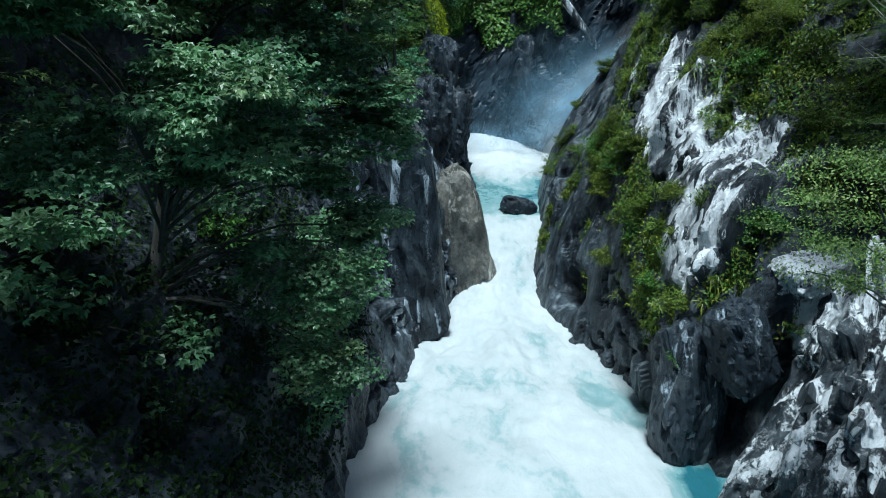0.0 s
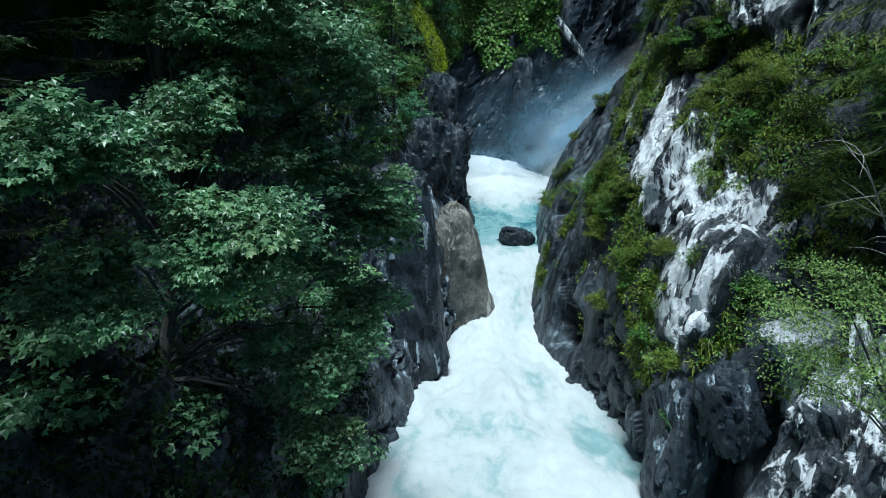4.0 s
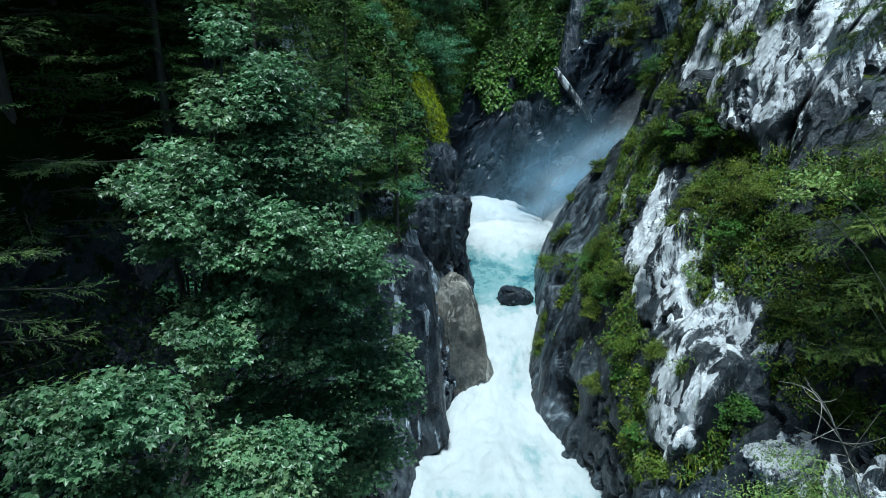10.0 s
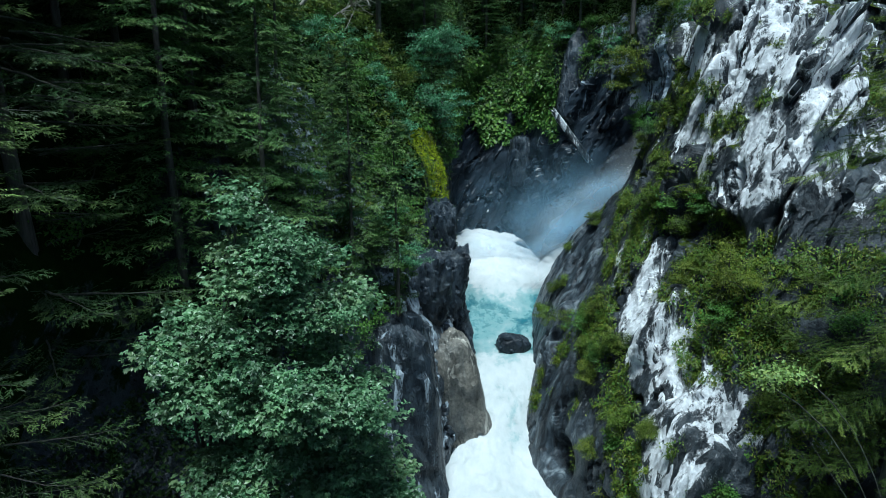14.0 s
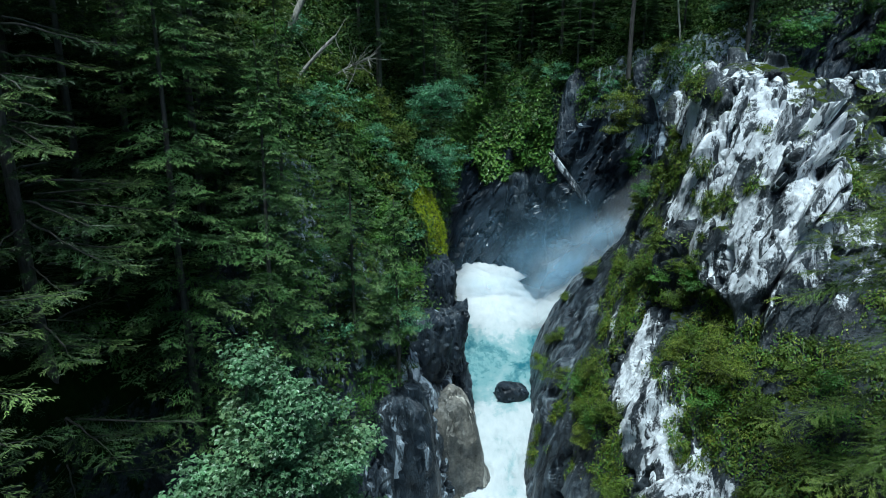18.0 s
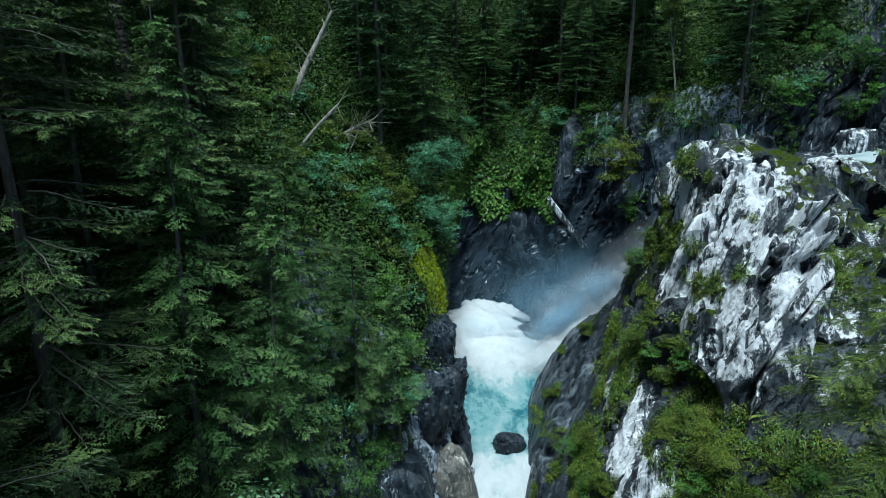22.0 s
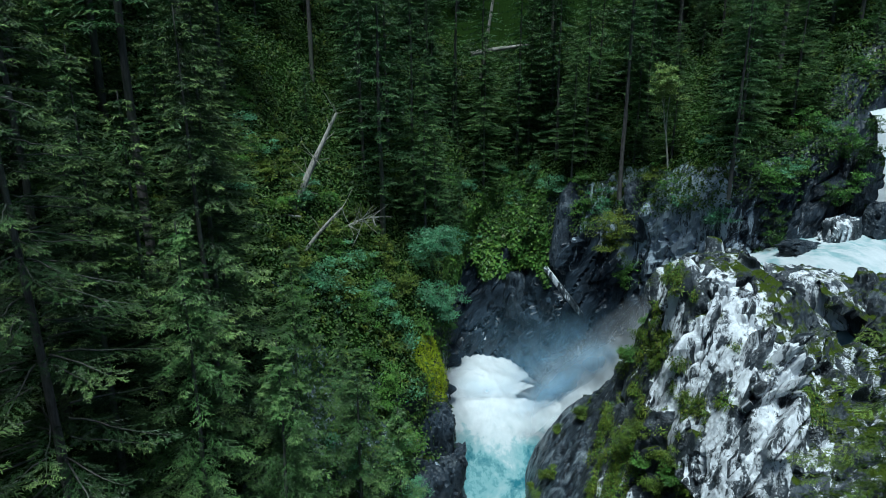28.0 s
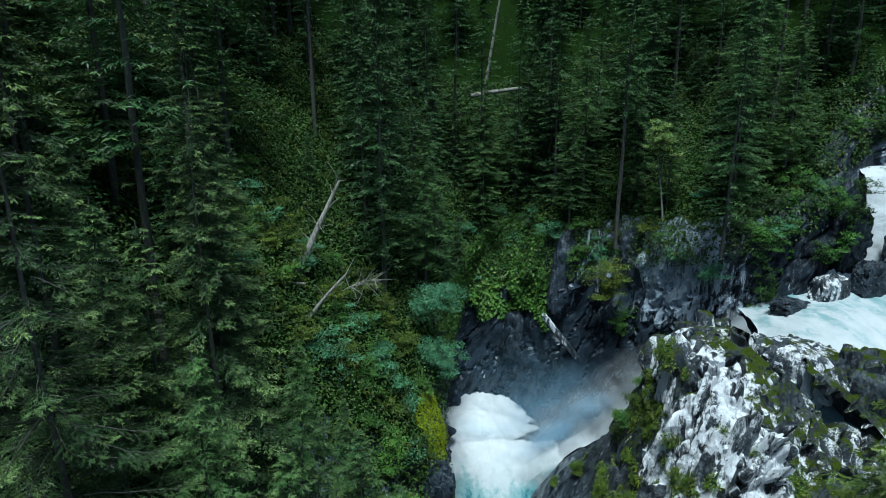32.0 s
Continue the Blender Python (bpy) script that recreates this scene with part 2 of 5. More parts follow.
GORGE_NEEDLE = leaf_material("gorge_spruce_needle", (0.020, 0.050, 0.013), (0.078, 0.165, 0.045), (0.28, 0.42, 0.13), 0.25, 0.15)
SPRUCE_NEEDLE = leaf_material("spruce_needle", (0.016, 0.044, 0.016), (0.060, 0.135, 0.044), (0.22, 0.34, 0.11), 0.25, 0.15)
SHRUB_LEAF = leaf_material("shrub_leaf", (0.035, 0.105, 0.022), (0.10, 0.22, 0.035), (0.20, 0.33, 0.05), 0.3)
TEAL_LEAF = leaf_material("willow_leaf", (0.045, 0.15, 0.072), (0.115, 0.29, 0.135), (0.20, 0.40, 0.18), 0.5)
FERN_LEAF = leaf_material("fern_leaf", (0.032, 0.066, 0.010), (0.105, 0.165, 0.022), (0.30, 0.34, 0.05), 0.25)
# Near black: the bank's shade is put into this leaf colour.
SHADE_LEAF = leaf_material("shade_dark_leaf", (0.005, 0.013, 0.005), (0.014, 0.030, 0.010), (0.03, 0.06, 0.015), 0.08)
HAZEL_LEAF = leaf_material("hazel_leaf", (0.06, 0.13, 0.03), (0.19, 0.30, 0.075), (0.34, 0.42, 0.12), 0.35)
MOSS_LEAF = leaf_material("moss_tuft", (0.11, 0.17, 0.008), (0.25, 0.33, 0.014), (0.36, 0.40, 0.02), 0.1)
# Shade darkens the needle colour; pale shoots are brightened further to look lit.
SHADED_NEEDLE = leaf_material("shaded_spruce_needle", (0.009, 0.022, 0.007), (0.034, 0.076, 0.023), (0.38, 0.54, 0.16), 0.25, 0.12)
YEW_NEEDLE = leaf_material("sunlit_needle", (0.032, 0.062, 0.012), (0.115, 0.190, 0.032), (0.36, 0.44, 0.09), 0.25, 0.15)
BARK = bark_material("spruce_bark", (0.022, 0.020, 0.018), (0.10, 0.094, 0.09))
GREY_WOOD = bark_material("weathered_wood", (0.10, 0.095, 0.085), (0.40, 0.38, 0.34))
BIRCH_BARK = bark_material("birch_bark", (0.16, 0.15, 0.14), (0.55, 0.53, 0.50))


# ---- shaping tools ----
def hashed(ix, iy, iz, k):
    h = (ix * 374761393 + iy * 668265263 + iz * 2147483647 + k * 1274126177) & 0xFFFFFFFF
    h = ((h ^ (h >> 13)) * 1103515245) & 0xFFFFFFFF
    h = ((h ^ (h >> 16)) * 2246822519) & 0xFFFFFFFF
    return ((h ^ (h >> 15)) & 0xFFFFFF) / float(0xFFFFFF)


def smooth_noise(p, k=0):
    i = np.floor(p).astype(np.int64)
    f = p - i
    f = f * f * (3 - 2 * f)
    out = 0
    for dx in (0, 1):
        for dy in (0, 1):
            for dz in (0, 1):
                w = (f[:, 0] if dx else 1 - f[:, 0]) * (f[:, 1] if dy else 1 - f[:, 1]) * (f[:, 2] if dz else 1 - f[:, 2])
                out = out + w * hashed(i[:, 0] + dx, i[:, 1] + dy, i[:, 2] + dz, k)
    return out * 2 - 1


def fbm(p, octaves=4, k=0):
    out, amp = 0, 1.0
    for o in range(octaves):
        out = out + amp * smooth_noise(p * 2 ** o + 17.3 * o, k + o)
        amp *= 0.5
    return out / 1.9


def facets(p, k=0, edge=80.0):
    """Cleft rock: each cell is a tilted plane at its own depth, worn at its edges."""
    i = np.floor(p).astype(np.int64)
    total = np.full(len(p), 1e-12)
    value = np.zeros(len(p))
    for dx in (-1, 0, 1):
        for dy in (-1, 0, 1):
            for dz in (-1, 0, 1):
                c = (i[:, 0] + dx, i[:, 1] + dy, i[:, 2] + dz)
                d = [p[:, a] - c[a] - hashed(*c, k + a) for a in range(3)]
                w = np.exp(-edge * np.sqrt(d[0] ** 2 + d[1] ** 2 + d[2] ** 2))
                value += w * (hashed(*c, k + 3) * 2 - 1 + sum((hashed(*c, k + 4 + a) - 0.5) * 1.8 * d[a] for a in range(3)))
                total += w
    return value / total


def mesh_of(name, verts, faces, mat, smooth=False, **values):
    """A mesh from arrays: verts (n, 3), faces (m, 3 or 4), and one number a vertex for each named value."""
    verts, faces = np.asarray(verts, dtype=np.float32), np.asarray(faces, dtype=np.int32)
    me = bpy.data.meshes.new(name)
    side = faces.shape[1]
    me.vertices.add(len(verts))
    me.vertices.foreach_set("co", verts.ravel())
    me.loops.add(faces.size)
    me.loops.foreach_set("vertex_index", faces.ravel())
    me.polygons.add(len(faces))
    me.polygons.foreach_set("loop_start", np.arange(0, faces.size, side, dtype=np.int32))
    me.polygons.foreach_set("use_smooth", np.full(len(faces), smooth))
    for key, value in values.items():
        me.attributes.new(key, "FLOAT", "POINT").data.foreach_set("value", np.asarray(value, dtype=np.float32))
    me.materials.append(mat)
    me.update(calc_edges=True)
    return me


def spline(points, u):
    """Catmull-Rom through points (n, ...) at the parameters u in 0 .. n - 1."""
    n = len(points)
    i = np.clip(np.floor(u).astype(int), 0, n - 2)
    f = (u - i).reshape((-1,) + (1,) * (points.ndim - 1))
    a, b, c, d = (points[np.clip(i + k, 0, n - 1)] for k in (-1, 0, 1, 2))
    return 0.5 * (2 * b + (c - a) * f + (2 * a - 5 * b + 4 * c - d) * f ** 2 + (3 * b - a - 3 * c + d) * f ** 3)


def steps(points, size):
    """Parameters that walk along a line of points in steps of about size; size may differ stretch by stretch."""
    out = []
    for i in range(len(points) - 1):
        k = max(2, int(np.linalg.norm(points[i + 1] - points[i]) / (size[i] if isinstance(size, (list, tuple)) else size)))
        out.extend(i + np.arange(k) / k)
    return np.array(out + [len(points) - 1.0])


def grid_faces(a, b):
    i = np.arange(a * b).reshape(a, b)
    return np.stack([i[:-1, :-1], i[1:, :-1], i[1:, 1:], i[:-1, 1:]], -1).reshape(-1, 4)


def normals_of(grid, flip):
    n = np.cross(np.gradient(grid, axis=0), np.gradient(grid, axis=1))
    n /= np.linalg.norm(n, axis=2, keepdims=True) + 1e-9
    return -n if flip else n


def sheet(stations, su, sv, flip, rough):
    """A wall of rock lofted through stations. rough(points, u, v) gives the depth of its relief.
    Returns the grid, its normals and its parameters."""
    c = np.array(stations, dtype=float)
    u, v = steps(c[:, 2], su), steps(c[:, :].mean(0), sv)
    g = spline(c, u)
    g = spline(g.swapaxes(0, 1), v).swapaxes(0, 1)
    n = normals_of(g, flip)
    uu, vv = np.meshgrid(u, v, indexing="ij")
    d = rough(g.reshape(-1, 3), uu.ravel(), vv.ravel()).reshape(g.shape[:2])
    g = g + n * d[..., None]
    return g, normals_of(g, flip), uu, vv


def seat(g, n, weight, count, rng):
    """count places on a sheet, where weight (the grid's shape) is high: points and normals."""
    du, dv = np.gradient(g, axis=0), np.gradient(g, axis=1)
    w = weight.ravel() * np.linalg.norm(np.cross(du, dv), axis=2).ravel()
    pick = rng.choice(len(w), count, p=w / w.sum())
    a, b = rng.uniform(-0.5, 0.5, (2, count, 1))
    return g.reshape(-1, 3)[pick] + a * du.reshape(-1, 3)[pick] + b * dv.reshape(-1, 3)[pick], n.reshape(-1, 3)[pick]


def part(name, me, parent, label=""):
    ob = new(name, me)
    ob.parent = parent
    return tagged(ob, label)


# ---- the rock walls ----
def hollow(p, at, size, depth):
    """A pothole: how far the rock steps back round a place."""
    return depth * np.exp(-(np.linalg.norm((p - np.array(at)) / size, axis=1)) ** 4)


def rock_relief(p, big, small):
    q = p + np.stack([0.55 * p[:, 2], 0.2 * p[:, 2], 0 * p[:, 2]], 1) * np.array([-1.0, -1.0, 0])
    w = q + 0.5 * np.stack([fbm(p * 0.5, 3, 3), fbm(p * 0.5, 3, 5), fbm(p * 0.5, 3, 9)], 1)
    crack = np.clip(1 - np.abs(fbm(w * (0.55, 0.5, 0.20) + 9, 4, 61)) * 14, 0, 1)
    blocks = big * facets(w * (0.50, 0.44, 0.17), 11) + small * facets(w * (1.25, 1.1, 0.38) + 5, 31) + 0.3 * small * facets(w * (2.8, 2.5, 1.0) + 2, 37)
    return blocks + 0.35 * fbm(p * 0.4, 3, 41) + 0.08 * fbm(p * 2.4, 3, 51) - 0.6 * crack


LEFT_STATIONS = [
    [(-2, -30, -3), (-4, -30, 0), (-5.5, -30, 4), (-8, -30, 8), (-14, -30, 18), (-24, -30, 32), (-70, -34, 80)],
    [(-2, 0, -3), (-4, 0, 0), (-5.2, 0, 3), (-7.0, 0, 6), (-13, 0, 14), (-22, 0, 28), (-70, 0, 78)],
    [(-2.0, 16, -2), (-2.9, 16.2, 0), (-3.9, 16.5, 3), (-5.2, 17, 6), (-9.5, 17, 13), (-18, 17, 28), (-65, 17, 78)],
    [(-1.6, 20, -2), (-2.4, 20, 0), (-3.1, 21, 4), (-4.2, 22, 8), (-8, 22, 16), (-17, 22, 30), (-60, 24, 78)],
    [(-0.6, 26, -2), (-1.3, 26, 0), (-2.5, 27, 4.5), (-3.4, 28, 9.5), (-7, 28, 18), (-16, 28, 32), (-58, 32, 78)],
    [(0.6, 29.8, -2), (0, 30, 0), (-0.9, 30.3, 5), (-1.8, 31, 10.5), (-6, 33, 19), (-14, 35, 31), (-56, 42, 78)],
    [(2.8, 34, -2), (1.8, 34.5, 1), (1.4, 35.5, 4.5), (0.2, 36.5, 8.5), (-0.8, 37.5, 13.5), (-8, 38, 25), (-52, 52, 78)],
    [(2.9, 39.5, 0), (2.3, 39.5, 4.6), (1.5, 39.3, 8.5), (0.2, 40, 13), (-0.7, 40.5, 17.6), (-8, 41, 26.5), (-48, 64, 78)],
    [(1.6, 46, 0), (1.0, 46, 4.8), (0.6, 46, 9), (-0.2, 45.5, 14), (-0.6, 44.8, 19), (-6, 47, 27), (-40, 84, 80)],
    [(1, 60, 0), (0.6, 59.5, 5), (0.8, 60, 11), (1.4, 61, 17), (2, 62.5, 22.5), (0.5, 67, 31), (-14, 104, 80)],
    [(8, 63, 0), (7.5, 62.5, 5), (7.3, 62.7, 13), (7.4, 64, 19), (7.4, 66, 24), (8, 72, 35), (8, 110, 80)],
    [(12.5, 56.5, 0), (12.5, 56, 5), (12.4, 55.2, 14), (13, 56.5, 20), (14.5, 58.5, 27), (16, 67, 34), (26, 112, 82)],
    [(17.5, 54, 0), (17.3, 53.5, 5), (17, 55, 14), (17.5, 56.3, 22), (17.8, 57.5, 28.5), (21, 66, 36), (44, 110, 84)],
    [(23, 48.5, 0), (23, 48.7, 8), (23, 49, 18), (23, 49, 25.5), (23.2, 50, 30), (28, 60, 38), (64, 108, 88)],
    [(30, 46.5, 22), (30, 46.8, 24.5), (30.5, 47, 27), (31, 48, 30), (32, 50, 33.5), (38, 62, 44), (84, 102, 90)],
    [(36, 49.5, 28), (36.5, 50, 31), (37, 51, 33), (38, 52, 36), (39, 54, 40), (48, 64, 52), (104, 94, 94)],
    [(70, 54, 36), (70, 55, 40), (70, 57, 43), (71, 59, 47), (73, 62, 52), (80, 70, 62), (130, 90, 98)],
]


def left_rough(p, u, v):
    cliff = np.clip(4.4 - v, 0.0, 1.0)
    back = np.clip((p[:, 1] - 50) / 4, 0, 1)
    cliff = cliff * (1 - 0.55 * np.clip((23 - p[:, 1]) / 3, 0, 1) * np.clip((4 - p[:, 2]) / 2, 0, 1))
    return cliff * ((1 - back) * rock_relief(p, 0.6, 0.36) + back * rock_relief(p, 1.3, 0.22)) + (1 - cliff) * 0.8 * fbm(p * 0.35, 4, 71)


LG, LN, LU, LV = sheet(LEFT_STATIONS, [0.9, 0.5, 0.24, 0.2, 0.18, 0.18, 0.18, 0.2, 0.4, 0.25, 0.22, 0.22, 0.22, 0.25, 0.35, 1.5], [0.4, 0.2, 0.2, 0.22, 0.35, 1.6], False, left_rough)
flat = LG.reshape(-1, 3)
# Below y 23, less crust and more dark moss put shade into the colour.
lpale = 0.36 - 0.22 * np.clip((23 - flat[:, 1]) / 3, 0, 1) - 0.10 * np.clip((flat[:, 1] - 50) / 3, 0, 1) * np.clip((19 - flat[:, 2]) / 3, 0, 1) + 0.16 * np.exp(-((flat[:, 1] - 31) / 5) ** 2) + 0.36 * np.exp(-((flat[:, 0] - 20.0) / 4.6) ** 2) * np.clip((flat[:, 2] - 19) / 5, 0, 1) * np.clip((34 - flat[:, 2]) / 3, 0, 1)
lmoss = 0.12 * np.clip((23 - flat[:, 1]) / 3, 0, 1) * np.clip((flat[:, 2] - 2) / 3, 0, 1) + 0.28 + 0.42 * np.clip(LV.ravel() - 3.6, 0, 1) - 0.05 * np.clip(3 - LV.ravel(), 0, 2)
lpol = 0.5 * np.clip((13 - flat[:, 2]) / 4, 0, 1) * np.clip((50 - flat[:, 1]) / 4, 0, 1) 
left_wall = tagged(new("cliff_left_and_back", mesh_of("cliff_left_and_back", flat, grid_faces(*LG.shape[:2]), GORGE_ROCK, False, pale=lpale, moss=lmoss, polish=lpol, calm=np.clip((flat[:, 1] - 48) / 5, 0, 1))),
                   "dark wet gneiss walls of a narrow gorge under mossy slopes", "cliff", kind="structure")

RIGHT_STATIONS = [
    [(7, -30, -3), (8, -30, 0), (9, -30, 4), (10.5, -30, 8), (13, -30, 13), (18, -30, 20), (30, -30, 30), (70, -30, 60)],
    [(7, 3, -3), (7.8, 3, 0), (9, 3.2, 3), (10.5, 3.5, 6), (13, 4, 10), (18, 5, 16), (28, 6, 24), (60, 6, 48)],
    [(7.9, 13, -3), (8.9, 13.5, 0), (10.3, 13.8, 3.5), (11.6, 14.5, 6.5), (13.5, 15.5, 9.5), (17, 17, 14), (24, 18, 20), (50, 18, 40)],
    [(9.6, 16.2, -3), (10, 16.4, 0), (11.0, 16.8, 3), (11.2, 17.0, 7), (13, 18, 10), (16, 20, 14.5), (21, 22, 20), (34, 24, 26)],
    [(7.0, 17.4, -3), (7.6, 17.8, 0), (7.9, 18.2, 3), (8.8, 18.5, 6.5), (11, 19.7, 10.0), (14, 22, 14.5), (18.5, 25, 20), (24, 29, 23.5)],
    [(7.6, 22, -3), (8.0, 22, 0), (7.9, 21.7, 5), (9.2, 22, 9), (11.3, 22.6, 11.8), (13.3, 24.6, 17.5), (16.2, 25.6, 22), (19, 31, 26.6)],
    [(6, 27, -3), (6.6, 27.2, 0), (7.6, 27.3, 5), (9.5, 27.7, 11), (11.5, 27.6, 14.5), (13.2, 28, 19), (15.1, 29, 24.6), (18, 33, 27.3)],
    [(4.7, 32, -3), (5.1, 32.4, 1), (6.2, 32.6, 5), (8.5, 32.4, 10), (11, 32.5, 16), (12.9, 32.3, 20), (14.5, 32.5, 26), (18, 34, 27.5)],
    [(5.9, 37, 2), (6.3, 37, 5), (7.5, 37, 8.5), (9.6, 37, 12), (11.7, 37, 16.5), (13, 36.5, 20.5), (14.8, 36, 26.4), (18, 35, 27.4)],
    [(6.6, 43, 3), (6.9, 43, 5), (7.7, 43, 8.2), (9.6, 42.8, 12.0), (12.2, 41.2, 15.5), (13.9, 39.5, 20), (15.4, 38, 25.6), (18.5, 35.7, 27.3)],
    [(8, 47.5, 3), (8.3, 46.8, 5), (9.2, 46.3, 7.6), (11.5, 45.2, 10.8), (14.3, 43, 15), (16.2, 41, 20), (17.3, 39, 25.2), (19, 36, 27.1)],
    [(14, 46, 3), (14.5, 45.5, 5), (15.5, 44.8, 9), (17, 44, 13), (18.5, 42.5, 18), (19.7, 41, 22), (20.5, 39, 24.5), (20, 36, 26.5)],
    [(22, 44, 3), (21.5, 43.5, 8), (21.5, 42.5, 15), (22, 41.5, 21), (22.5, 40.5, 23.5), (22.5, 39, 24.6), (22.3, 37.3, 25.6), (21, 35.6, 26.3)],
    [(27, 36, 23.6), (26.4, 35.6, 24.0), (25.8, 35.3, 24.5), (25, 35, 24.9), (24.3, 34.7, 25.3), (23.5, 34.4, 25.6), (22.6, 34, 26), (21.4, 33.6, 26.3)],
    [(26, 27.0, 21.5), (25, 27.6, 22.4), (24.2, 28.2, 23.2), (23.5, 28.8, 24.0), (22.9, 29.3, 24.7), (22.3, 30, 25.3), (21.6, 30.7, 25.8), (21, 31.5, 26.2)],
]


def right_rough(p, u, v):
    return (0.75 + 0.25 * np.clip(v - 2.5, 0, 1)) * (1 - 0.6 * np.maximum(np.clip((p[:, 1] - 34) / 3, 0, 1) * np.clip((14 - p[:, 2]) / 2, 0, 1), np.clip((p[:, 1] - 26) / 2, 0, 1) * np.clip((7 - p[:, 2]) / 2, 0, 1))) * rock_relief(p, 1.05, 0.24) - hollow(p, (5.9, 29.3, 2.6), (1.2, 1.3, 1.1), 2.6) - hollow(p, (10.3, 16.6, 2.2), (1.6, 1.4, 1.8), 1.5) - hollow(p, (12.2, 26.5, 15.6), (1.6, 2.0, 1.2), 1.2)


RG, RN, RU, RV = sheet(RIGHT_STATIONS, [0.9, 0.35, 0.11, 0.11, 0.10, 0.10, 0.10, 0.11, 0.12, 0.16, 0.3, 0.35, 0.25, 0.2], [0.4, 0.12, 0.10, 0.10, 0.10, 0.10, 0.14], True, right_rough)
flat = RG.reshape(-1, 3)
yy, zz = flat[:, 1], flat[:, 2]


def along_ribs(ribs):
    """How near each point of the buttress is to any of the ribs (y, z, y, z, half width) drawn on its face."""
    best = np.zeros(len(flat))
    ends = lambda y, z: flat[np.argmin((yy - y) ** 2 + (zz - z) ** 2 + 0.02 * flat[:, 0])]
    bent = flat + 0.35 * np.stack([fbm(flat * 0.8, 3, 15), fbm(flat * 0.8, 3, 16), fbm(flat * 0.8, 3, 17)], 1)
    for y0, z0, y1, z1, w in ribs:
        a, b = ends(y0, z0), ends(y1, z1)
        k = np.clip(((bent - a) @ (b - a)) / ((b - a) @ (b - a) + 1e-6), 0, 1)
        d = np.linalg.norm(bent - a - k[:, None] * (b - a), axis=1)
        best = np.maximum(best, np.exp(-(d / (1.65 * w)) ** 2))
    return best


FACE_RIBS = [(34.2, 17.7, 32.7, 13.6, 0.45), (32.7, 13.6, 30.9, 11.7, 0.4), (29.9, 14.5, 28.5, 12.2, 0.75), (28.5, 12.2, 25.9, 10.4, 0.85), (25.5, 13.3, 25.0, 10.8, 0.55),
             (25.0, 10.8, 21.9, 10.1, 0.6), (22.3, 10.9, 20.8, 10.3, 0.6), (20.2, 9.9, 18.9, 8.5, 0.45), (18.9, 8.5, 18.2, 6.6, 0.4), (22.6, 8.6, 20.4, 7.5, 0.55),
             (20.4, 7.5, 19.5, 5.7, 0.5), (19.8, 7.8, 18.7, 6.7, 0.4), (21.6, 6.3, 19.4, 5.3, 0.4), (19.6, 10.1, 18.2, 10.3, 0.3)]
TOWER_RIBS = [(35.5, 26.5, 32.1, 22.2, 0.7), (32.1, 22.2, 32.1, 20.0, 0.7), (30.7, 25.3, 29.7, 22.3, 0.7), (29.7, 22.3, 30.2, 20.1, 0.7), (28.8, 23.3, 27.9, 23.9, 0.5),
              (27.9, 23.9, 25.0, 22.6, 0.5), (25.5, 21.6, 24.9, 20.2, 1.0), (26.7, 20.8, 26.3, 19.2, 0.7), (26.3, 19.2, 27.3, 17.3, 0.7), (27.3, 17.3, 24.7, 18.0, 0.6),
              (31.5, 26.4, 28.3, 24.3, 0.5), (34.2, 27.5, 30.9, 26.4, 0.6), (24.3, 17.4, 23.8, 15.8, 0.4)]
FOOT_RIBS = [(16.9, 7.1, 17.1, 6.3, 0.5), (17.1, 6.3, 17.0, 4.7, 0.45), (16.7, 4.1, 18.2, 2.0, 0.5), (18.2, 2.0, 18.0, 0.8, 0.45), (17.7, 3.4, 18.1, 4.2, 0.35)]
MOSS_RUNS = [(31.6, 11.5, 29.6, 9.5, 0.75), (29.6, 9.5, 25.8, 7.5, 0.8), (25.8, 7.5, 23.0, 6.4, 0.7), (28.1, 15.0, 26.4, 13.9, 1.1), (21.5, 4.5, 21.3, 3.2, 0.7),
             (21.4, 8.4, 19.8, 7.9, 0.35), (32.9, 14.7, 30.7, 13.5, 0.4), (33.5, 26.8, 32.0, 25.8, 0.6), (27.4, 22.8, 27.0, 21.9, 0.4), (36.0, 21.8, 36.8, 19.7, 0.9),
             (21.7, 4.2, 18.9, 4.8, 0.6), (18.9, 4.8, 18.1, 5.2, 0.5), (30.8, 16.7, 27.8, 16.6, 0.8), (24.6, 15.0, 22.4, 14.0, 1.2), (22.4, 13.2, 20.4, 12.0, 1.2), (34.6, 18.8, 33.0, 17.4, 0.7),
             (20.0, 11.4, 18.0, 9.4, 0.7)]
ribs, runs = along_ribs(FACE_RIBS + TOWER_RIBS + FOOT_RIBS), along_ribs(MOSS_RUNS)
tower = np.clip((zz - 16.5) / 3, 0, 1) * np.clip((40 - yy) / 4, 0, 1)
rpale = 0.285 + 0.145 * tower + (0.32 - 0.12 * tower) * ribs - 0.13 * runs + 0.09 * np.exp(-((yy - 24.5) / 6.0) ** 4) * np.clip((zz - 4) / 3, 0, 1) * np.clip((14 - zz) / 2, 0, 1) - 0.08 * np.exp(-((yy - 33) / 2.5) ** 2) * np.clip((17 - zz) / 3, 0, 1)
rmoss = 0.40 - 0.3 * np.clip((yy - 33) / 1.5, 0, 1) * np.clip((13.5 - zz) / 2, 0, 1) + 0.11 * runs - 0.17 * ribs + 0.13 * np.clip((zz - 17) / 3, 0, 1) + 0.05 * np.exp(-((zz - 14) / 4) ** 2) - 0.22 * np.clip((5 - zz) / 4, 0, 1)
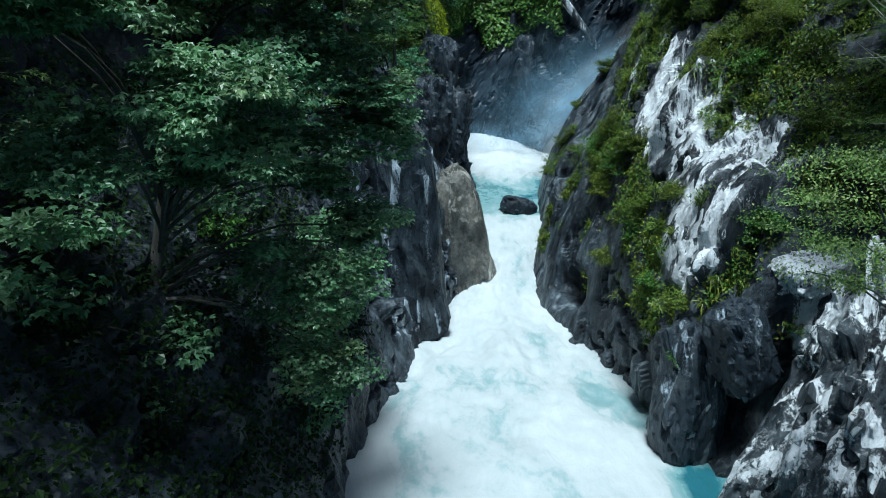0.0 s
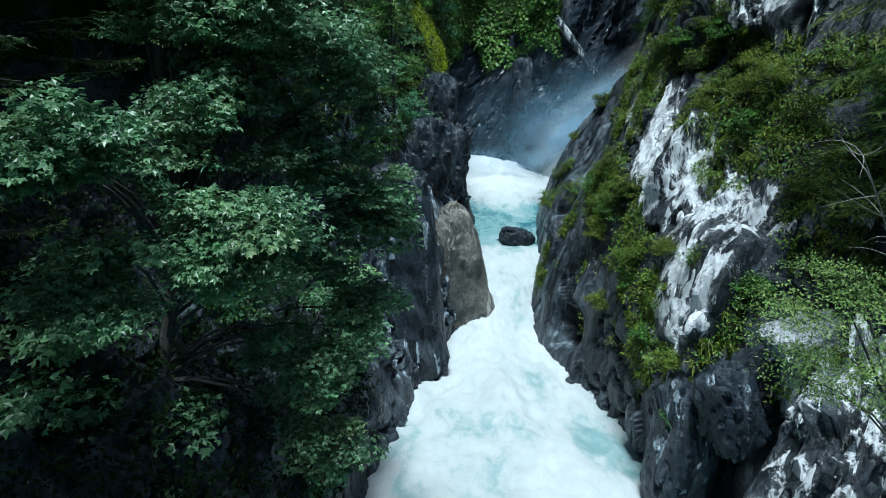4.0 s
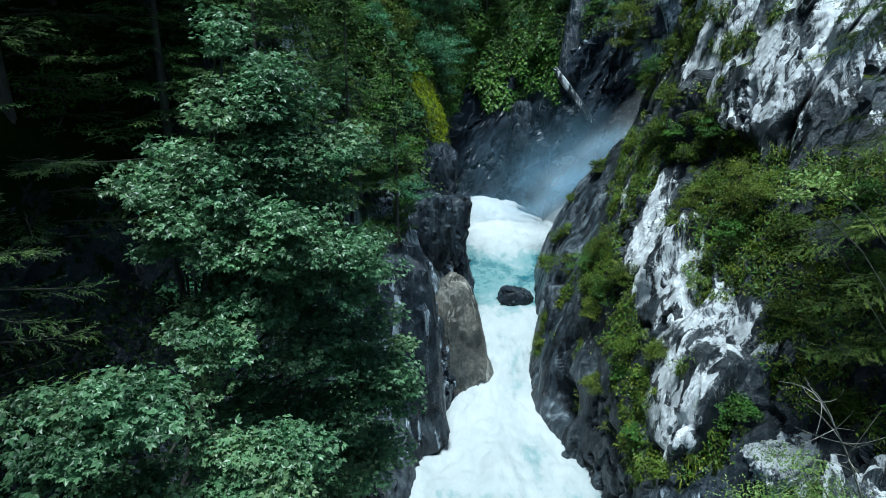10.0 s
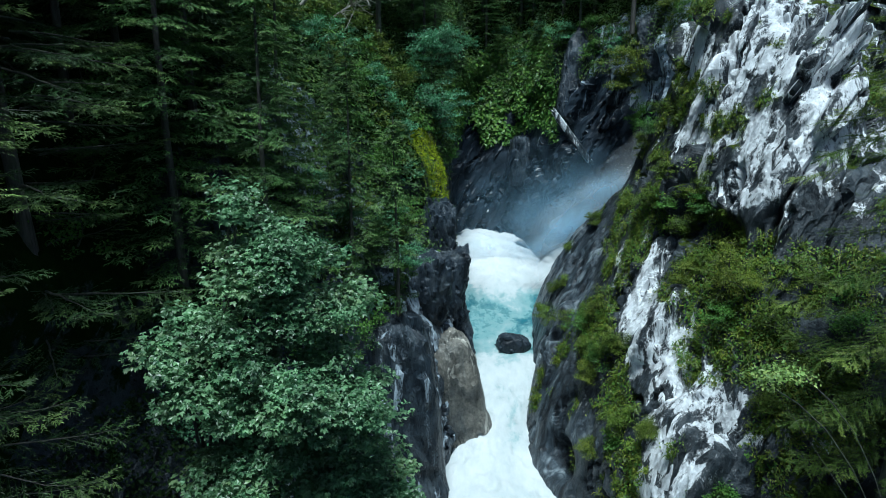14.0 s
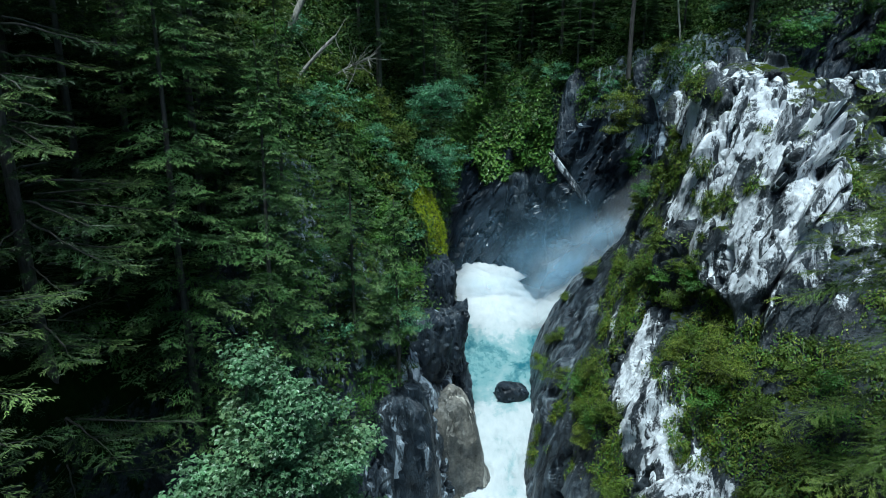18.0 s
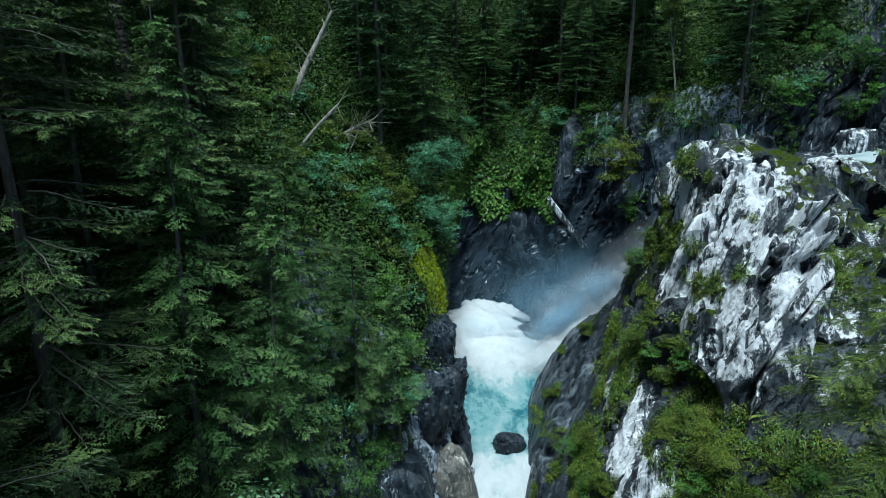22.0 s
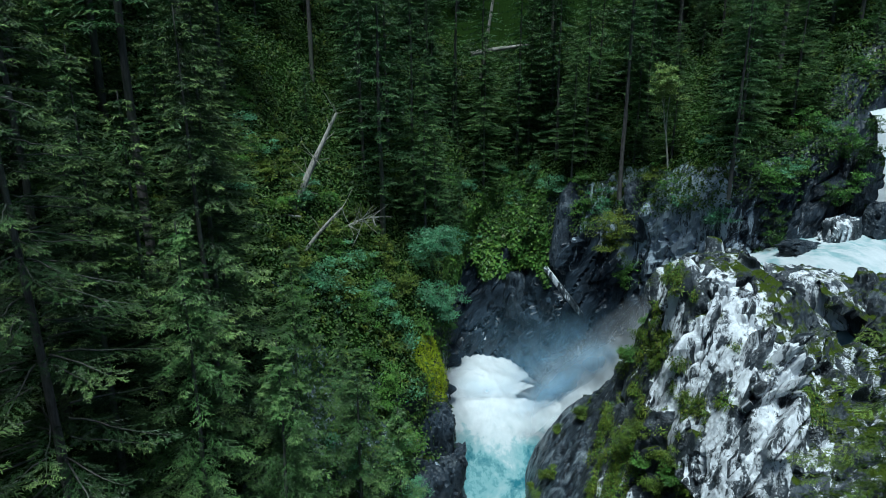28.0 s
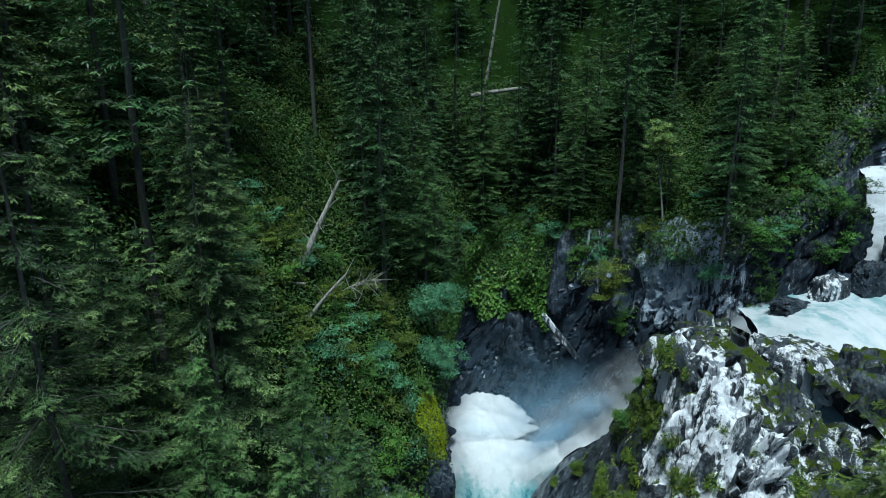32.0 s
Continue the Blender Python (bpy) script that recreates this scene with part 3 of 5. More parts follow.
rpol = 0.85 * np.clip((yy - 34 + 3.0 * (zz < 11) + 3.5 * (zz < 6)) / 3, 0, 1) * np.clip((14.5 - zz) / 2, 0, 1) + 0.12 + 0.3 * np.clip((8 - zz) / 3, 0, 1)
right_wall = tagged(new("rock_buttress", mesh_of("rock_buttress", flat, grid_faces(*RG.shape[:2])[:, ::-1], PALE_ROCK, False, pale=rpale, moss=rmoss, polish=rpol)),
                    "pale lichen-crusted gneiss buttress with mossy ledges over the river", "cliff", kind="structure")

bed = tagged(new("ground", mesh_of("ground", [(-900, -900, -3), (900, -900, -3), (900, 900, -3), (-900, 900, -3)], [(0, 1, 2, 3)], GORGE_ROCK, pale=[0.2] * 4, moss=[0.3] * 4, polish=[0.0] * 4)),
             "dark rocky valley floor", "ground", kind="structure")


# ---- the river ----
RIVER = [
    [(-6, -60, 0), (1, -60, 0), (9, -60, 0)],
    [(-6, 0, 0), (1, 0, 0), (9.5, 0, 0)],
    [(-5, 14, 0), (1.5, 14, 0.05), (10.5, 14, 0)],
    [(-4.3, 20, 0), (2.5, 20, 0.15), (9.5, 20, 0)],
    [(-3, 25, 0.1), (3.2, 25, 0.35), (9, 25, 0.1)],
    [(-1.5, 29, 0.3), (3.5, 29, 0.7), (8, 29, 0.3)],
    [(0.6, 32, 1.0), (4.0, 32, 1.5), (7.2, 32, 1.0)],
    [(1.2, 35, 2.8), (4.3, 35, 3.0), (7.5, 35, 2.8)],
    [(1.0, 38, 4.2), (4.4, 38, 4.2), (8, 38, 4.2)],
    [(0.8, 43, 4.6), (4.8, 43, 4.6), (9, 43, 4.6)],
    [(-1.0, 48, 5.0), (5.3, 48, 5.1), (10.5, 48, 5.2)],
    [(-1.5, 53, 5.9), (5.0, 53, 6.3), (13, 51.5, 5.3)],
    [(-1.5, 57, 7.4), (4.2, 57, 8.1), (12, 55, 5.2)],
    [(-1.5, 63.5, 7.2), (5, 65, 7.6), (14, 58, 5.0)],
]


def water_sheet(name, stations, su, sv, swell, foam, label):
    c = np.array(stations, dtype=float)
    u, v = steps(c[:, 1], su), steps(c.mean(0), sv)
    g = spline(spline(c, u).swapaxes(0, 1), v).swapaxes(0, 1)
    p = g.reshape(-1, 3)
    p = p + normals_of(g, True).reshape(-1, 3) * (swell(p) * (fbm(p * (0.7, 0.45, 0.7), 4, 91) + 0.5 * fbm(p * 2.3, 3, 95)))[:, None]
    return tagged(new(name, mesh_of(name, p, grid_faces(*g.shape[:2])[:, ::-1], WATER, True, foam=foam(p))), label, "water", kind="structure")


def river_foam(p):
    y = p[:, 1]
    pool = 0.60 + 0.06 * np.clip((y - 24) / 6, 0, 1) - 0.35 * np.clip((15.5 - y) / 3, 0, 1)
    edge = np.clip((p[:, 0] - 6.8) / 1.0, 0, 1) * np.clip((19 - y) / 2, 0, 1)
    calm = np.exp(-((y - 44.0) / 6.6) ** 4) * (1 - 0.75 * np.clip((p[:, 0] - 4.6) / 1.2, 0, 1) * np.clip((39.5 - y) / 1.5, 0, 1))
    return pool + 0.2 * np.clip((y - 51) / 3, 0, 1) - 0.27 * calm - 0.3 * edge


river = water_sheet("river", RIVER, [8, 1.5, 0.3, 0.2, 0.2, 0.2, 0.2, 0.2, 0.2, 0.25, 0.25, 0.25, 0.3], 0.16,
                    lambda p: 0.20 + 0.22 * np.clip((p[:, 1] - 18) / 8, 0, 1) - 0.32 * np.exp(-((p[:, 1] - 43) / 6) ** 4), river_foam,
                    "foaming white glacier river with turquoise patches")
JET = [
    [(6.2, 49.6, 6.2), (6.8, 50.6, 7.2), (7.4, 51.6, 6.6)],
    [(8.1, 48.9, 8.6), (8.6, 50.0, 9.4), (9.1, 51.0, 8.9)],
    [(10.8, 48.4, 10.8), (11.3, 49.4, 11.7), (11.8, 50.4, 11.3)],
    [(13.5, 48.0, 13.0), (14.0, 49.0, 13.9), (14.5, 50.0, 13.5)],
    [(16.6, 46.5, 16.6), (17.1, 47.5, 17.4), (17.6, 48.6, 17.1)],
    [(20, 43, 21.6), (20.5, 44.5, 22.4), (21, 46.0, 21.8)],
    [(22.5, 40.5, 24.4), (23, 43, 24.8), (23.5, 46.5, 24.4)],
]
c = np.array(JET, dtype=float)
c[:5] = c[:5, 1:2] + np.array([(0.3, -1.6, -2.0), (0.0, 0.2, 0.5), (-0.6, 1.4, 2.6)])
u, v = steps(c[:, 1], 0.25), np.linspace(0, 2, 22)
g = spline(spline(c, u).swapaxes(0, 1), v).swapaxes(0, 1)
p = g.reshape(-1, 3)
p = p + 0.35 * np.stack([fbm(p * 0.6, 3, 81), fbm(p * 0.6, 3, 82), fbm(p * 0.6, 3, 83)], 1)
along = np.repeat(np.clip(u / 1.2, 0, 1) ** 1.5, len(v))
thick = along * np.tile((1 - v / 2) ** 1.1, len(u)) * np.clip(0.95 + 0.5 * fbm(p * 0.7, 4, 85), 0, 1)
jet = tagged(new("waterfall", mesh_of("waterfall", p, grid_faces(*g.shape[:2])[:, ::-1], FALL, True, thick=thick)), "white waterfall shooting out behind the rock buttress", "water", kind="structure")
UPPER = [
    [(20.6, 38.2, 23.2), (24.2, 43, 23.8), (25.2, 49.5, 23.6)],
    [(20.3, 32.0, 23.2), (26.3, 41, 25.0), (27.8, 48.5, 24.8)],
    [(25.5, 29.0, 22.4), (30, 39, 25.6), (31, 47.5, 25.6)],
    [(31.5, 34, 24.6), (33, 41, 25.6), (34.0, 47.4, 25.7)],
    [(36.5, 40, 25.9), (36.8, 44, 26.0), (37.0, 47.6, 26.1)],
    [(44, 41, 26.5), (44, 45, 26.5), (44, 48.5, 26.5)],
    [(70, 44, 27), (70, 48, 27), (70, 54, 27)],
]
upper = water_sheet("upper_river", UPPER, [0.3, 0.3, 0.3, 0.3, 1, 3], 0.3, lambda p: 0.3 + 0 * p[:, 0], lambda p: 0.56 + 0.16 * fbm(p * 0.35, 3, 44), "white rapids above the falls")
UPPER_FALL = [
    [(34.4, 47.0, 26.2), (34.5, 47.6, 28.4), (34.7, 48.4, 31.6), (35.0, 49.6, 34.4), (35.6, 52.0, 35.2)],
    [(36.6, 46.8, 26.2), (36.6, 47.4, 28.8), (36.8, 48.3, 32.0), (37.2, 49.6, 34.8), (37.6, 52.0, 35.6)],
    [(41.0, 46.6, 26.2), (41.0, 47.4, 29.0), (41.2, 48.4, 32.4), (41.6, 50.0, 35.4), (42.0, 53.0, 36.4)],
    [(60.0, 47.0, 26.2), (60.0, 48.4, 30.0), (60.0, 50.0, 34.0), (60.0, 52.0, 37.0), (60.0, 56.0, 38.0)],
]
upper_fall = water_sheet("upper_fall", UPPER_FALL, [0.3, 0.3, 2], 0.3, lambda p: 0.3 + 0 * p[:, 0], lambda p: 0.72 + 0 * p[:, 0], "white fall at the head of the upper rapids")


# ---- plants: how they are made ----
def unit(v):
    return v / (np.linalg.norm(v, axis=-1, keepdims=True) + 1e-9)


def blades(c, d, n, length, width, fold=0.12):
    """Flat lance-shaped blades from c along d, one quad each: verts (m, 4, 3)."""
    side = unit(np.cross(d, n))
    length, width = np.broadcast_to(length, len(c))[:, None], np.broadcast_to(width, len(c))[:, None]
    mid = c + d * length * 0.45 + n * width * fold
    return np.stack([c, mid + side * width / 2, c + d * length - n * width * fold, mid - side * width / 2], 1)


def blade_mesh(name, quads, mat, tip):
    f = np.arange(len(quads) * 4).reshape(-1, 4)
    return mesh_of(name, quads.reshape(-1, 3), f, mat, False, tip=np.repeat(tip, 4))


def maple_leaves(name, c, d, n, size, mat, tip):
    """Three-lobed leaves: three lobes that share their foot."""
    side = unit(np.cross(d, n))
    size = size[:, None]
    rows = [c]
    for a, k in ((0.0, 1.0), (0.95, 0.8), (-0.95, 0.8)):
        ax = d * math.cos(a) + side * math.sin(a)
        ac = side * math.cos(a) - d * math.sin(a)
        m = c + ax * size * 0.5 * k
        rows += [m + ac * size * 0.27 + n * size * 0.05, c + ax * size * k - n * size * 0.16, m - ac * size * 0.27 + n * size * 0.05]
    v = np.stack(rows, 1)
    base = np.arange(len(c))[:, None] * 10
    f = np.concatenate([base + np.array(q) for q in ((0, 1, 2, 3), (0, 4, 5, 6), (0, 7, 8, 9))], 0)
    return mesh_of(name, v.reshape(-1, 3), f, mat, False, tip=np.repeat(tip, 10))


def tubes(name, lines, mat, sides=7):
    """Tapered round limbs: each line is (points, radius at foot, radius at end)."""
    vs, fs, at = [], [], 0
    ring = np.linspace(0, 2 * np.pi, sides, endpoint=False)
    for pts, r0, r1 in lines:
        pts = np.asarray(pts, dtype=float)
        d = unit(np.gradient(pts, axis=0))
        a = unit(np.cross(d, np.where(np.abs(d[:, 2:3]) > 0.9, (1.0, 0, 0), (0, 0, 1.0))))
        b = np.cross(d, a)
        r = np.linspace(r0, r1, len(pts))[:, None, None]
        r = r * (1 + 0.12 * np.sin(3 * ring + pts[:, 2:3] * 2.0))[..., None]
        v = pts[:, None] + r * (a[:, None] * np.cos(ring)[:, None] + b[:, None] * np.sin(ring)[:, None])
        i = at + np.arange(len(pts) * sides).reshape(len(pts), sides)
        j = np.roll(i, -1, 1)
        fs.append(np.stack([i[:-1], j[:-1], j[1:], i[1:]], -1).reshape(-1, 4))
        vs.append(v.reshape(-1, 3))
        at += v.shape[0] * v.shape[1]
    return mesh_of(name, np.concatenate(vs), np.concatenate(fs), mat, True)


def spruce_meshes(seed, height, reach, whorl=0.42, bare=0.06, droop=0.32, mat=None, step=0.2, fan=0.24, tuft=0.13, width=0.04, rows=3, limbs_shown=True):
    """Trunk and crown of a spruce with its foot at the origin: boughs in whorls, each a fan of twigs set with needle tufts."""
    rng = np.random.default_rng(seed)
    quads, tips, limbs = [], [], []
    lean = rng.normal(0, 0.01, 2)
    zs = np.linspace(0, height, 14)
    spine = np.stack([lean[0] * zs + 0.05 * np.sin(zs * 0.5), lean[1] * zs, zs - 0.6 * (zs == 0)], 1)
    limbs.append((spine, 0.0065 * height + 0.05, 0.02))
    up = np.array([0, 0, 1.0])
    z = height * bare
    while z < height * 0.985:
        left = 1 - z / height
        for k in range(rng.integers(4, 8)):
            ang = rng.uniform(0, 2 * np.pi)
            size = reach * min(1.0, 1.75 * left ** 0.85) * rng.uniform(0.5, 1.1) * (0.55 + 0.45 * min(1.0, (z / height - bare) * 9 + 0.3)) + 0.15
            out = np.array([math.cos(ang), math.sin(ang), 0.0])
            m = max(4, int(size / step))
            s = np.linspace(0.14, 1.0, m)
            root = np.array([lean[0] * z, lean[1] * z, z + rng.uniform(-0.2, 0.2)])
            rise = 0.28 * left - 0.02
            sag = droop * rng.uniform(0.6, 1.6)
            ax = root + out * (size * s * (1 - 0.12 * sag * s))[:, None] + up * (size * (rise * s - sag * s ** 1.6 + 0.30 * sag * s ** 4))[:, None]
            ax = ax + np.cross(out, up) * (size * rng.normal(0, 0.10) * s ** 2)[:, None] + rng.normal(0, 0.02, (m, 3))
            t = unit(np.gradient(ax, axis=0))
            side = unit(np.cross(t, up))
            shoot = rng.uniform(0, 1) ** 1.3
            if limbs_shown and size > 0.8:
                limbs.append((ax[:: max(1, m // 6)], 0.010 + 0.006 * size, 0.003))
            for sign in (-1, 1):
                ln = (fan * size * np.clip(1.05 - s, 0, 1) ** 0.6 * (0.3 + s) + tuft) * rng.uniform(0.55, 1.25, m)
                d = unit(t * rng.uniform(0.5, 1.0, (m, 1)) + sign * side * rng.uniform(0.55, 1.0, (m, 1)) + rng.normal(0, 0.12, (m, 3)) - up * rng.uniform(0.0, 0.3, (m, 1)))
                n = unit(up * 1.3 + rng.normal(0, 0.30, (m, 3)))
                across = unit(np.cross(d, n))
                quads.append(blades(ax, d, n, ln, width * 0.8, 0.2))
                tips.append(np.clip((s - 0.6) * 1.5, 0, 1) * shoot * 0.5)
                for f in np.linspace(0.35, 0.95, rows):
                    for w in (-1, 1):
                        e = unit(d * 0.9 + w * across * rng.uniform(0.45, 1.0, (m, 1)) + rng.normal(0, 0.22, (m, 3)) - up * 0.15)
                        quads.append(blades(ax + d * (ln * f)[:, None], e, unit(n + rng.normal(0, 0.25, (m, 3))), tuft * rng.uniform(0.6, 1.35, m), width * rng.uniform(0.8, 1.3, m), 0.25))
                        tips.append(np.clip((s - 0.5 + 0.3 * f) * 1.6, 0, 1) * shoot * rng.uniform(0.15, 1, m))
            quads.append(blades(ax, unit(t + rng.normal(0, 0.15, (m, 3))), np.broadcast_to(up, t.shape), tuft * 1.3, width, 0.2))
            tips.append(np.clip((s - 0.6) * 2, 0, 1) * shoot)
        z += whorl * rng.uniform(0.6, 1.5) * (0.55 + 0.6 * left)
    q, t = np.concatenate(quads), np.concatenate(tips)
    return tubes("trunk", limbs, BARK, 8 if rows > 2 else 5), blade_mesh("crown", q, mat or SPRUCE_NEEDLE, t)


def spruce(at, meshes, label, scale=1.0, turn=0.0, group="", tilt=0.0):
    ob = tagged(new("spruce_tree"), label, "spruce", group)
    part("trunk", meshes[0], ob)
    part("crown", meshes[1], ob)
    ob.matrix_basis = pose(*at, tilt, 0, turn) @ Matrix.Diagonal((scale, scale, scale, 1))
    return ob


def bough_cloud(rng, heads, per, spread, flat, size):
    """Leaves in domed sprays round each head: places, ways, normals, sizes."""
    c = np.repeat(heads, per, 0)
    o = rng.normal(0, 1, c.shape)
    o = unit(o) * rng.uniform(0.15, 1.0, (len(c), 1)) ** 0.6
    o[:, 2] = np.where(o[:, 2] < 0, o[:, 2] * 0.35, o[:, 2])
    sp = np.repeat(spread, per)[:, None]
    p = c + o * sp * (1, 1, flat)
    d = unit(o * (1, 1, 0.2) + rng.normal(0, 0.6, c.shape) - np.array([0, 0, 0.25]))
    n = unit(np.array([0, 0, 1.0]) + 0.5 * o + rng.normal(0, 0.28, c.shape))
    n = unit(n - d * (n * d).sum(1, keepdims=True))
    return p, d, n, size * rng.uniform(0.6, 1.25, len(c))


def limb_lines(rng, foot, heads, r0, bend=0.4):
    """A trunk that forks out to every head."""
    foot = np.asarray(foot, dtype=float)
    lines = []
    top = heads[np.argmax(heads[:, 2])]
    s = np.linspace(0, 1, 9)[:, None]
    top = top - (0, 0, 0.6)
    trunk = foot + (top - foot) * s + np.array([0.3, 0.2, 0]) * np.sin(s * np.pi) * bend
    lines.append((trunk, r0, r0 * 0.15))
    for h in heads[::6]:
        z = foot[2] + (h[2] - foot[2]) * rng.uniform(0.35, 0.75)
        k = np.clip((z - foot[2]) / max(top[2] - foot[2], 0.1), 0.05, 0.95)
        a = foot + (top - foot) * k + np.array([0.3, 0.2, 0]) * math.sin(k * math.pi) * bend
        s = np.linspace(0, 1, 6)[:, None]
        mid = a + (h - a) * s + np.array([0, 0, 1.0]) * np.sin(s * np.pi) * 0.15 * np.linalg.norm(h - a)
        lines.append((mid, r0 * 0.28, 0.012))
    return lines


def leafy_tree(name, foot, heads, per, spread, flat, size, mat, bark, r0, label, category, seed, lobed=False, group="", bright=0.0):
    rng = np.random.default_rng(seed)
    heads = np.asarray(heads, dtype=float)
    spread = spread * rng.uniform(0.7, 1.3, len(heads))
    c, d, n, s = bough_cloud(rng, heads, per, spread, flat, size)
    top = heads[:, 2].max()
    tip = np.repeat(np.clip(rng.normal(0, 0.25, len(heads)), 0, 1), per) * rng.uniform(0, 1, len(c)) + bright * rng.uniform(0, 1, len(c)) ** 3
    ob = tagged(new(name), label, category, group)
    foot = np.asarray(foot, dtype=float)
    ob.location = foot
    part("trunk" if r0 > 0.05 else "stem", tubes("trunk", limb_lines(rng, foot * 0, heads - foot, r0), bark), ob)
    c = c - foot
    me = maple_leaves("crown", c, d, n, s, mat, tip) if lobed else blade_mesh("crown", blades(c, d, n, s, s * 0.55), mat, tip)
    part("crown" if r0 > 0.05 else "foliage", me, ob)
    return ob


def crown_heads(rng, centre, radii, count, hollow=0.45):
    o = unit(rng.normal(0, 1, (count, 3))) * rng.uniform(hollow, 1.0, (count, 1))
    return np.asarray(centre) + o * radii


# ---- rocks that stand for themselves ----
def rock(name, at, size, seed, mat, label, pale=0.4, moss=0.3, turn=(0, 0, 0), relief=0.28, smooth=True, cells=1.6, category="rock", square=4.0):
    n = 56
    th, ph = np.meshgrid(np.linspace(0, np.pi, n), np.linspace(0, 2 * np.pi, 2 * n, endpoint=False), indexing="ij")
    p = np.stack([np.sin(th) * np.cos(ph), np.sin(th) * np.sin(ph), np.cos(th)], -1).reshape(-1, 3)
    p = p / (np.abs(p) ** square).sum(1, keepdims=True) ** (1 / square)
    w = p * (np.asarray(size) / min(size)) ** 0.6
    p = p * (1 + relief * facets(w * cells + seed * 7.7, seed) * 0.5 + 0.35 * relief * facets(w * cells * 2.6 + seed, seed + 3) * 0.5 + 0.06 * fbm(w * 3.2 + seed, 4, seed))[:, None] * size
    m = pose(0, 0, 0, *turn)
    p = p @ np.array(m.to_3x3()).T
    i = np.arange(n * 2 * n).reshape(n, 2 * n)
    j = np.roll(i, -1, 1)
    f = np.stack([i[:-1], i[1:], j[1:], j[:-1]], -1).reshape(-1, 4)
    ob = tagged(new(name, mesh_of(name, p, f, mat, smooth, pale=np.full(len(p), pale), moss=np.full(len(p), moss), polish=np.full(len(p), 0.05 if name == "boulder" else {GORGE_ROCK: 0.25, TAN_ROCK: 0.2, PALE_ROCK: 0.3}[mat]))), label, category)
    ob.location = at
    return ob


rock("boulder", (5.05, 39.7, 4.7), (1.2, 0.8, 0.62), 3, GORGE_ROCK, "wet black boulder standing in the turquoise pool", 0.0, 0.0, (10, 14, 20), 0.75, False, 0.7, "boulder", 3.4)
rock("rock_pillar", (0.75, 34.2, 2.6), (1.9, 1.7, 5.4), 5, TAN_ROCK, "tan and grey water-polished rock pillar beside the chute", 0.42, 0.05, (4, -10, 10), 0.30, False, 1.0)
rock("rock_shoulder", (-2.0, 28.6, 5.2), (1.9, 1.7, 6.0), 8, GORGE_ROCK, "dark polished rock shoulder with white lichen streaks", 0.405, 0.10, (3, -5, 0), 0.34, False, 1.1)
rock("rock_shoulder", (0.2, 37.4, 10.0), (1.35, 1.5, 2.4), 11, GORGE_ROCK, "dark rounded rocks stacked on the gorge wall", 0.36, 0.15, (0, 8, 0), 0.4, False, 1.4)
rock("rock_shoulder", (-1.2, 34.6, 10.6), (1.5, 1.5, 2.3), 12, GORGE_ROCK, "dark rounded rocks stacked on the gorge wall", 0.36, 0.15, (0, 8, 30), 0.4, False, 1.4)
rock("rock_shoulder", (-0.5, 38.0, 12.8), (1.3, 1.4, 2.6), 13, GORGE_ROCK, "dark wet rock below the mossy lip of the gorge", 0.32, 0.25, (0, 4, 10), 0.4, False, 1.4)
rock("rock_slab", (15.1, 28.4, 20.8), (1.25, 1.6, 4.3), 21, PALE_ROCK, "white lichened slab leaning out over the ledge", 0.54, 0.34, (24, 22, 12), 0.7, False, 1.5)
rock("rock_block", (22.4, 34.6, 24.4), (2.6, 2.3, 2.0), 39, PALE_ROCK, "white and mossy shoulder of the rock tower beside the rapids", 0.52, 0.46, (0, 8, 20), 0.45, False, 1.6)
rock("rock_slab", (11.4, 17.6, 7.0), (1.3, 1.0, 0.55), 25, PALE_ROCK, "pale jutting ledge slab above a dark hollow", 0.66, 0.25, (10, -18, 10), 0.4, False, 1.5)
rock("rock_slab", (11.0, 13.6, 4.6), (1.7, 1.1, 3.6), 26, PALE_ROCK, "grey and white wet slab dipping to the river", 0.50, 0.18, (-10, 38, 20), 0.65, False, 2.0)
rock("rock_slab", (10.2, 15.3, 2.8), (0.8, 0.8, 3.4), 28, PALE_ROCK, "blue-grey wet slab streaked with white, dipping to the river", 0.47, 0.15, (-8, 40, 15), 0.5, False, 1.3)
rock("rock_slab", (9.2, 17.3, 4.4), (0.9, 0.7, 1.5), 29, GORGE_ROCK, "blue-black angular block over the dark hollow", 0.40, 0.15, (-12, -14, 25), 0.45, False, 1.2)
rock("rock_slab", (11.6, 15.6, 5.6), (1.0, 0.7, 1.5), 30, PALE_ROCK, "pale broken slab below the ledge", 0.52, 0.15, (-10, 30, 0), 0.5, False, 1.3)
rock("rock_slab", (8.4, 18.6, 2.2), (1.0, 1.0, 2.6), 27, GORGE_ROCK, "dark angular block at the waterline", 0.42, 0.2, (0, 6, 15), 0.4, False, 1.5)
rock("rock_block", (25.6, 32.4, 23.4), (2.2, 2.2, 3.2), 31, PALE_ROCK, "mossy dark block dividing the upper river", 0.36, 0.52, (0, -6, 10), 0.35, False, 1.4)
rock("rock_block", (31.0, 45.6, 26.0), (1.5, 1.0, 1.3), 32, PALE_ROCK, "grey rock in the rapids below the upper fall", 0.5, 0.3, (0, 0, 30), 0.4, False, 1.5)
rock("rock_block", (27.2, 44.6, 25.2), (1.3, 1.0, 0.5), 33, GORGE_ROCK, "dark wet rock awash in the rapids", 0.3, 0.2, (0, 0, 30), 0.4, False, 1.5)

